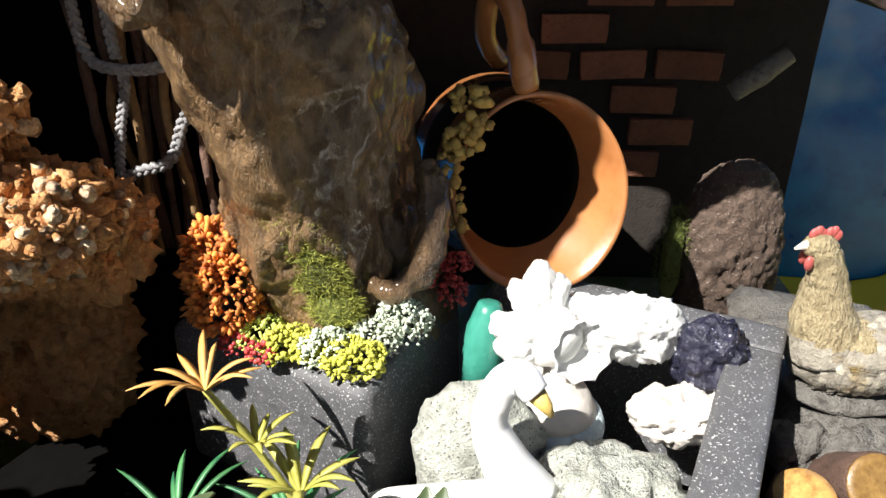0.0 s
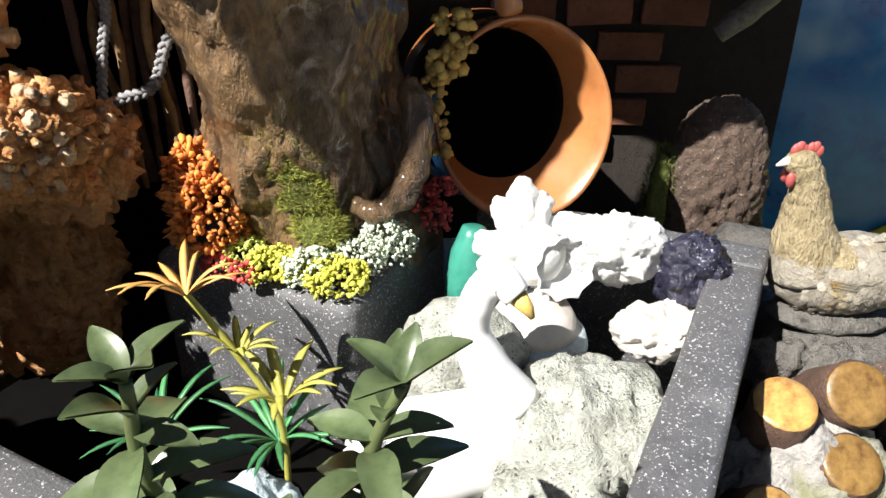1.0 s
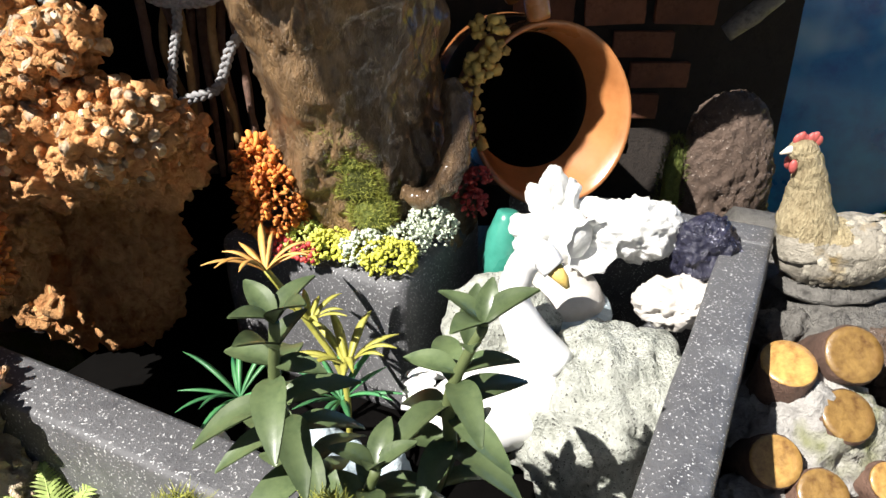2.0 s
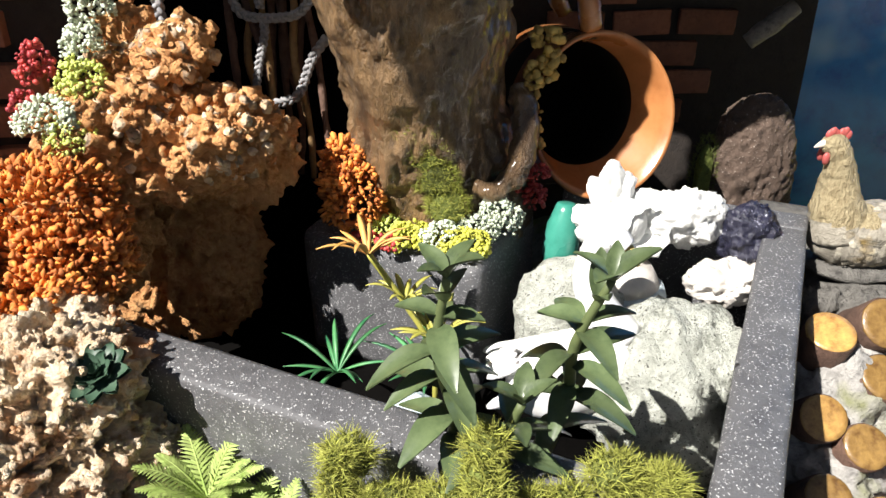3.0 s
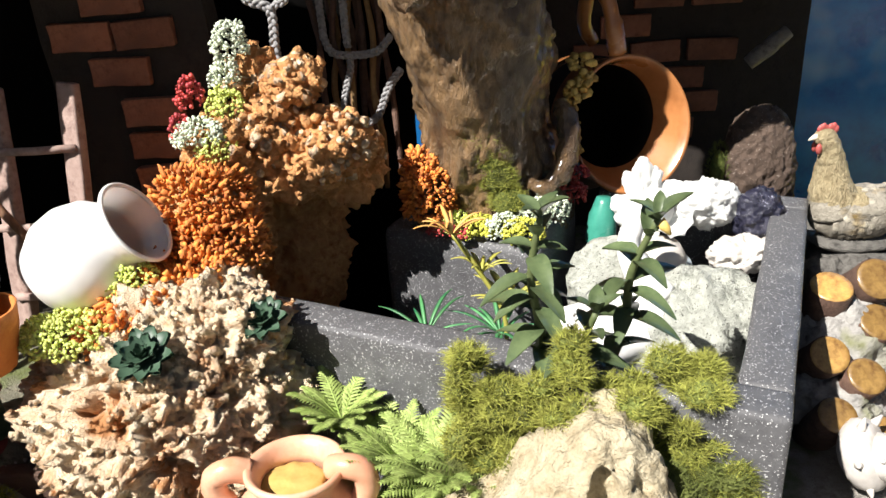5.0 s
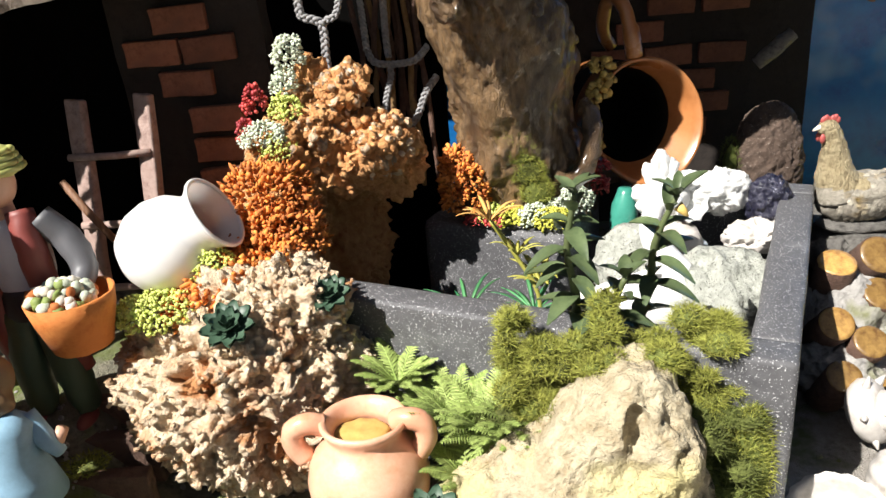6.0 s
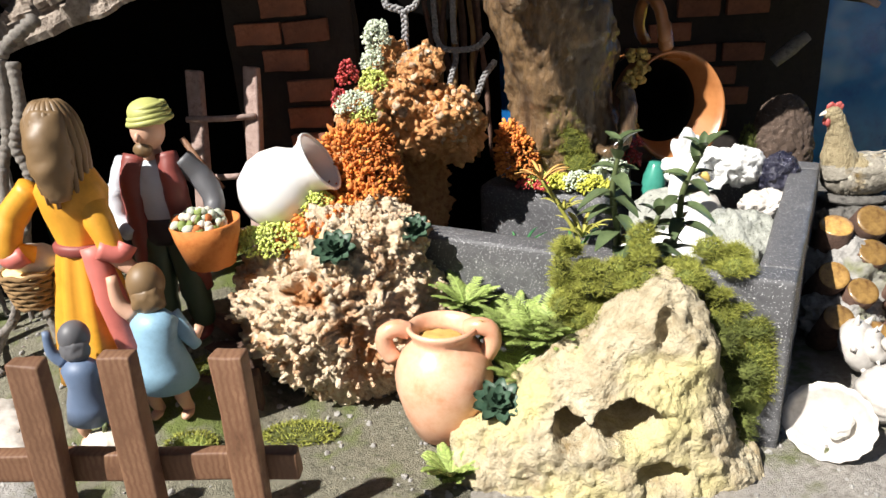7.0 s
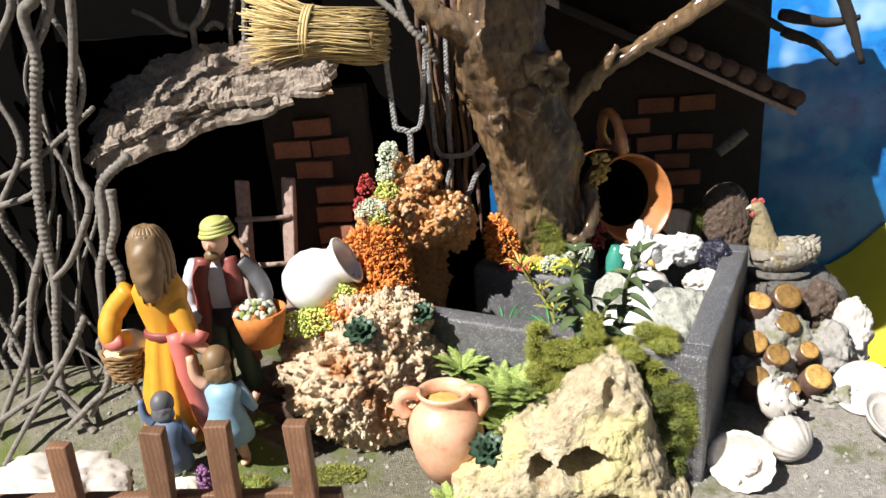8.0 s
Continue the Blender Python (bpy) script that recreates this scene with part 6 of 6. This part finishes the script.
def woman(add):
    x, y, z = -0.243, 0.148, 0.088
    robe = [(0.010, 0.0), (0.0225, 0.002), (0.0205, 0.03), (0.0165, 0.06), (0.0125, 0.078), (0.0118, 0.083), (0.0160, 0.098), (0.0180, 0.110), (0.0130, 0.120), (0.006, 0.126)]

    def skirt(bm):
        rings = lathe(bm, robe, Matrix.Translation((x, y, z)) @ pose(0, 0, 0, 0, 4, 0) @ Matrix.Diagonal((1.0, 0.75, 1, 1)), 40)
        for i, ring in enumerate(rings):
            for k, v in enumerate(ring):
                if i < 5:
                    c = Vector((x, y, v.co.z))
                    v.co += (v.co - c) * 0.10 * math.sin(k * 2 * math.pi / 40 * 9)
    add(skirt, 0)
    add(lambda bm: limb(bm, [(x - 0.012, y, z + 0.112), (x - 0.024, y - 0.004, z + 0.098), (x - 0.027, y - 0.010, z + 0.083), (x - 0.018, y - 0.004, z + 0.077)], [0.007, 0.0072, 0.0068, 0.0045], 14, 0.0006, 120, 5), 0)
    add(lambda bm: limb(bm, [(x + 0.014, y, z + 0.112), (x + 0.021, y - 0.005, z + 0.094), (x + 0.027, y - 0.008, z + 0.076)], [0.007, 0.0072, 0.006], 14, 0.0006, 120, 5), 0)
    add(lambda bm: limb(bm, [(x + 0.026, y - 0.008, z + 0.077), (x + 0.035, y - 0.008, z + 0.068), (x + 0.043, y - 0.006, z + 0.062)], [0.0045, 0.0036, 0.003], 12, 0, 1, 4), 3)
    add(lambda bm: tube(bm, spline([(x + 0.021, y - 0.012, z + 0.082), (x + 0.030, y - 0.009, z + 0.078), (x + 0.033, y - 0.006, z + 0.082)], 4), [0.005] * 9, 12), 1)
    add(lambda bm: limb(bm, [(x + 0.016, y - 0.008, z + 0.082), (x + 0.020, y - 0.010, z + 0.055), (x + 0.024, y - 0.008, z + 0.02), (x + 0.022, y - 0.006, z + 0.004)], [0.006, 0.0075, 0.0065, 0.003], 14, 0.0008, 150, 5), 1)
    add(lambda bm: tube(bm, spline([(x - 0.031, y - 0.008, z + 0.082), (x - 0.025, y - 0.012, z + 0.078), (x - 0.019, y - 0.010, z + 0.080)], 4), [0.005] * 9, 12), 1)
    add(lambda bm: lathe(bm, [(0.0128, 0.077), (0.0142, 0.0785), (0.0142, 0.0815), (0.0128, 0.083)], Matrix.Translation((x, y, z)) @ pose(0, 0, 0, 0, 4, 0) @ Matrix.Diagonal((1, 0.78, 1, 1)), 30), 4)
    add(lambda bm: blob(bm, (x + 0.008, y, z + 0.141), (0.0115, 0.012, 0.0135), 4), 2)
    add(lambda bm: limb(bm, [(x + 0.0085, y - 0.004, z + 0.148), (x + 0.0085, y - 0.009, z + 0.136), (x + 0.009, y - 0.012, z + 0.122), (x + 0.010, y - 0.013, z + 0.108)], [0.0095, 0.0110, 0.0100, 0.005], 26, 0.0012, 170, 7), 2)
    for k in range(17):
        a = radians(-160 + 20 * k * 0.82)
        cx, cy = x + 0.008, y - 0.002
        add(lambda bm: limb(bm, [(cx + 0.001 * math.sin(a), cy - 0.001 * math.cos(a), z + 0.1535), (cx + 0.006 * math.sin(a), cy - 0.006 * math.cos(a), z + 0.1530), (cx + 0.0105 * math.sin(a), cy - 0.0115 * math.cos(a), z + 0.145), (cx + 0.0118 * math.sin(a), cy - 0.0135 * math.cos(a), z + 0.130), (cx + 0.0105 * math.sin(a), cy - 0.0125 * math.cos(a), z + 0.108 + 0.004 * math.sin(k * 2.3))], [0.0006, 0.0016, 0.0022, 0.0023, 0.0009], 8, 0.0004, 200, 6), 2)
    add(lambda bm: blob(bm, (x - 0.023, y + 0.002, z + 0.073), (0.015, 0.010, 0.0075), 4, (0, 8, 0), 0.0012, 120), 5)


figure("woman_figurine", "painted figurine, yellow robe, rose shawl, long brown hair", woman, [P_YELLOW, P_PINK, P_HAIR, M_SKIN, P_VEST, P_CREAM])


def man(add):
    x, y, z = -0.209, 0.186, 0.097

    def both(fn, mi):
        for s in (-1, 1):
            add(lambda bm: fn(bm, s), mi)
    both(lambda bm, s: limb(bm, [(x + s * 0.0075, y, z + 0.062), (x + s * 0.009, y - 0.002, z + 0.035), (x + s * 0.0105, y - 0.001, z + 0.012), (x + s * 0.0105, y, z + 0.006)], [0.0095, 0.0082, 0.0068, 0.0055], 18, 0.0009, 130, 6), 0)
    both(lambda bm, s: blob(bm, (x + s * 0.0115, y - 0.005, z + 0.002), (0.0042, 0.009, 0.0035), 3), 5)
    both(lambda bm, s: limb(bm, [(x + s * 0.0105, y, z + 0.014), (x + s * 0.0105, y, z + 0.002)], [0.0042, 0.0038], 12, 0, 1, 3), 3)
    add(lambda bm: blob(bm, (x, y, z + 0.085), (0.0155, 0.0105, 0.024), 4), 2)
    add(lambda bm: lathe(bm, [(0.0125, 0.058), (0.0142, 0.061), (0.0138, 0.071), (0.012, 0.073)], Matrix.Translation((x, y, z)) @ Matrix.Diagonal((1, 0.78, 1, 1)), 28), 4)
    both(lambda bm, s: limb(bm, [(x + s * 0.0085, y - 0.002, z + 0.108), (x + s * 0.0115, y - 0.006, z + 0.094), (x + s * 0.0120, y - 0.006, z + 0.075), (x + s * 0.014, y - 0.004, z + 0.05), (x + s * 0.0155, y, z + 0.028)], [0.0060, 0.0066, 0.0062, 0.006, 0.004], 16, 0.0008, 130, 6), 1)
    add(lambda bm: limb(bm, [(x - 0.015, y, z + 0.104), (x - 0.022, y + 0.001, z + 0.090), (x - 0.0245, y - 0.004, z + 0.074), (x - 0.016, y - 0.012, z + 0.066)], [0.0066, 0.0064, 0.0054, 0.004], 16, 0.0008, 130, 6), 2)
    add(lambda bm: limb(bm, [(x + 0.015, y, z + 0.104), (x + 0.024, y + 0.001, z + 0.093), (x + 0.031, y - 0.003, z + 0.081), (x + 0.031, y - 0.014, z + 0.072)], [0.0066, 0.0066, 0.0058, 0.0040], 16, 0.0008, 130, 6), 7)
    add(lambda bm: limb(bm, [(x, y, z + 0.104), (x + 0.001, y - 0.002, z + 0.116)], [0.0055, 0.005], 12, 0, 1, 3), 3)
    add(lambda bm: blob(bm, (x + 0.002, y - 0.003, z + 0.1215), (0.0085, 0.0095, 0.0110), 4), 3)
    add(lambda bm: blob(bm, (x + 0.0005, y - 0.0125, z + 0.1195), (0.0016, 0.0022, 0.0026), 2), 3)
    add(lambda bm: blob(bm, (x + 0.0005, y - 0.0095, z + 0.1125), (0.0050, 0.0035, 0.0042), 3, amp=0.0006, freq=300), 6)
    add(lambda bm: blob(bm, (x + 0.0035, y - 0.001, z + 0.1300), (0.0105, 0.0112, 0.0078), 4, (0, 8, 0)), 8)
    for k in range(4):
        add(lambda bm: tube(bm, [Vector((x + 0.0035 + (0.0108 - 0.0009 * k) * math.cos(w), y - 0.001 + (0.0114 - 0.0009 * k) * math.sin(w), z + 0.1262 + 0.0024 * k + 0.0012 * math.cos(w))) for w in [i * 6.2832 / 24 for i in range(25)]], 0.0016, 8), 8)


figure("man_figurine", "painted figurine in maroon vest and olive turban", man, [P_GREEN, P_VEST, P_SHIRT, M_SKIN, P_BLACK, P_VEST, P_HAIR, P_GREY, P_HAT])


def child(x, y, z, h, add, arm=True):
    k = h / 0.09
    add(lambda bm: lathe(bm, [(0.006 * k, 0.022 * k), (0.0165 * k, 0.023 * k), (0.0140 * k, 0.035 * k), (0.0105 * k, 0.047 * k), (0.0118 * k, 0.060 * k), (0.006 * k, 0.066 * k)], Matrix.Translation((x, y, z)) @ pose(0, 0, 0, 6, 4, 0) @ Matrix.Diagonal((1, 0.85, 1, 1)), 28), 0)
    for s in (-1, 1):
        add(lambda bm: limb(bm, [(x + s * 0.006 * k, y, z + 0.028 * k), (x + s * 0.008 * k, y - 0.003 * k, z + 0.014 * k), (x + s * 0.008 * k, y + 0.002 * k, z + 0.002)], [0.0042 * k, 0.0038 * k, 0.0028 * k], 12, 0, 1, 4), 2)
        add(lambda bm: blob(bm, (x + s * 0.0085 * k, y - 0.002 * k, z + 0.002), (0.0032 * k, 0.0055 * k, 0.0025 * k), 2), 2)
    add(lambda bm: limb(bm, [(x - 0.009 * k, y, z + 0.060 * k), (x - 0.015 * k, y - 0.001, z + 0.068 * k), (x - 0.016 * k, y, z + 0.082 * k)], [0.0045 * k, 0.0036 * k, 0.0025 * k], 12, 0, 1, 4), 2 if arm else 0)
    add(lambda bm: limb(bm, [(x + 0.010 * k, y, z + 0.060 * k), (x + 0.017 * k, y - 0.002, z + 0.050 * k), (x + 0.021 * k, y - 0.001, z + 0.042 * k)], [0.0048 * k, 0.0042 * k, 0.0028 * k], 12, 0, 1, 4), 0)
    add(lambda bm: limb(bm, [(x + 0.019 * k, y - 0.001, z + 0.045 * k), (x + 0.023 * k, y + 0.002, z + 0.052 * k)], [0.003 * k, 0.0024 * k], 10, 0, 1, 3), 2)
    add(lambda bm: blob(bm, (x + 0.001, y, z + 0.078 * k), (0.0092 * k, 0.0095 * k, 0.0105 * k), 4), 1)
    add(lambda bm: blob(bm, (x + 0.002, y - 0.004 * k, z + 0.071 * k), (0.0088 * k, 0.0070 * k, 0.0090 * k), 4, amp=0.001, freq=200), 1)


figure("child_figurine", "painted child figurine in pale blue dress", lambda add: child(-0.202, 0.134, 0.074, 0.090, add), [P_BLUE, P_HAIR, M_SKIN])
figure("child_figurine", "small painted child figurine in slate blue dress", lambda add: child(-0.236, 0.118, 0.069, 0.072, add, False), [P_NAVY, P_GREY, M_SKIN])


def basket():
    root = thing("produce_basket", (-0.179, 0.168, 0.147), "orange basket full of pale vegetables held by the figurine", "basket")
    bm = fresh()
    lathe(bm, [(0.004, 0.146), (0.0125, 0.147), (0.0170, 0.163), (0.0185, 0.1715), (0.0172, 0.1715), (0.0155, 0.163), (0.003, 0.158)], Matrix.Translation((-0.1795, 0.168, 0)), 36)
    for v in bm.verts:
        v.co += Vector(noise.noise_vector(v.co * 200)) * 0.0005
    part("bowl", bm, M_ORANGE, root)
    rnd = random.Random(4)
    for k, (p, d) in enumerate(dome((-0.182, 0.166, 0.169), (0.0130, 0.0120, 0.008), 70, rnd, 0.0)):
        bm = fresh()
        beads(bm, [(p, rnd.uniform(0.0017, 0.0030))], 2, rnd, 0.12)
        part("vegetable", bm, (M_PALEMOSS, M_FERN, P_CREAM, M_PALEMOSS, M_ORANGE)[k % 5], root)


basket()


# ---------------------------------------------------------------- small things round the figures
stone("white_slab", "pale weathered stone slab lying by the roots", (-0.325, 0.122, 0.066), (0.055, 0.036, 0.020), M_SHELL, 5, 0.007, 40, ridged=0.005)
stone("white_slab", "pale stone lying beside the fence", (-0.275, 0.095, 0.058), (0.022, 0.018, 0.010), M_GREYSTONE, 4, 0.003, 60)


def gourd():
    root = thing("ribbed_gourd", (-0.226, 0.108, 0.066), "pale yellow ribbed gourd on the ground", "gourd")
    bm = fresh()
    vs = blob(bm, (-0.226, 0.108, 0.0745), (0.0125, 0.010, 0.0085), 4)
    for v in vs:
        d = v.co - Vector((-0.226, 0.108, 0.0745))
        v.co += Vector((d.x, d.y, 0)) * 0.09 * math.cos(math.atan2(d.y, d.x) * 11)
    part("flesh", bm, P_CREAM, root)
    bm = fresh()
    tube(bm, [(-0.226, 0.108, 0.082), (-0.225, 0.107, 0.086), (-0.223, 0.106, 0.088)], [0.0016, 0.0012, 0.001], 8)
    part("stalk", bm, M_STEM, root)


gourd()
M_GRAPE = mat("purple_grape", (0.10, 0.03, 0.10), (0.24, 0.10, 0.22), 200, 0.4, 0.1)
clump("grape_bunch", "bunch of purple grapes hanging beside the fence", M_GRAPE, [((-0.2085, 0.100, 0.082), (0.0045, 0.004, 0.011))], 60, 0.0019, 88, category="grapes")


def wicker():
    root = thing("wicker_basket", (-0.268, 0.146, 0.138), "dark wicker basket under a white cloth", "basket")
    bm = fresh()
    for k in range(8):
        r = 0.0105 + 0.0006 * k
        z = 0.138 + 0.0026 * k
        tube(bm, [Vector((-0.268 + r * math.cos(w), 0.146 + r * 0.85 * math.sin(w), z + 0.0007 * math.sin(w * 8 + k * 3.14))) for w in [i * 6.2832 / 36 for i in range(37)]], 0.0014, 6)
    part("weave", bm, M_STRAWEND, root)
    bm = fresh()
    lathe(bm, [(0.002, 0.136), (0.0105, 0.137), (0.0140, 0.157), (0.002, 0.156)], Matrix.Translation((-0.268, 0.146, 0)) @ Matrix.Diagonal((0.93, 0.79, 1, 1)), 24)
    part("lining", bm, M_STRAW, root)


wicker()
for k, (x, y, z, w) in enumerate(((-0.188, 0.190, 0.091, 0.040), (-0.184, 0.172, 0.082, 0.045), (-0.182, 0.155, 0.073, 0.042))):
    bm = fresh()
    block(bm, pose(x, y, z, 0, 1, 4 * k - 3), (w, 0.008, 0.026), 0.0012, 0.0008, 150, 3)
    single("wooden_step", bm, M_LOGBARK, "dark wooden edging of a garden step", "step", "garden steps")
moss("moss_patch", "bright moss mat on the ground near the figurine", [((-0.188, 0.118, 0.066), (0.013, 0.008, 0.005)), ((-0.192, 0.160, 0.088), (0.010, 0.008, 0.004)), ((-0.135, 0.135, 0.059), (0.020, 0.010, 0.003))], 2200, 0.0030, 0.0003, M_MOSS, 90, 0.9)


def pebbles():
    """Loose grit and small stones over the sand."""
    rnd = random.Random(77)
    bm = fresh()
    rows = []
    for k in range(1500):
        x, y = rnd.uniform(-0.33, 0.28), rnd.uniform(-0.02, 0.2)
        if 0.0 < (Vector((x, y, 0)) - BB).dot(BV) < 0.2 and -0.21 < (Vector((x, y, 0)) - BB).dot(BU) < 0:
            continue
        rows.append((Vector((x, y, ground_at(x, y))), rnd.choice((0.0006, 0.0008, 0.001, 0.0013, 0.002))))
    beads(bm, rows, 1, rnd, 0.2)
    single("grit", bm, M_GREYSTONE, "loose pale grit and small stones on the sand", "gravel", kind="stuff", smooth=False)


pebbles()
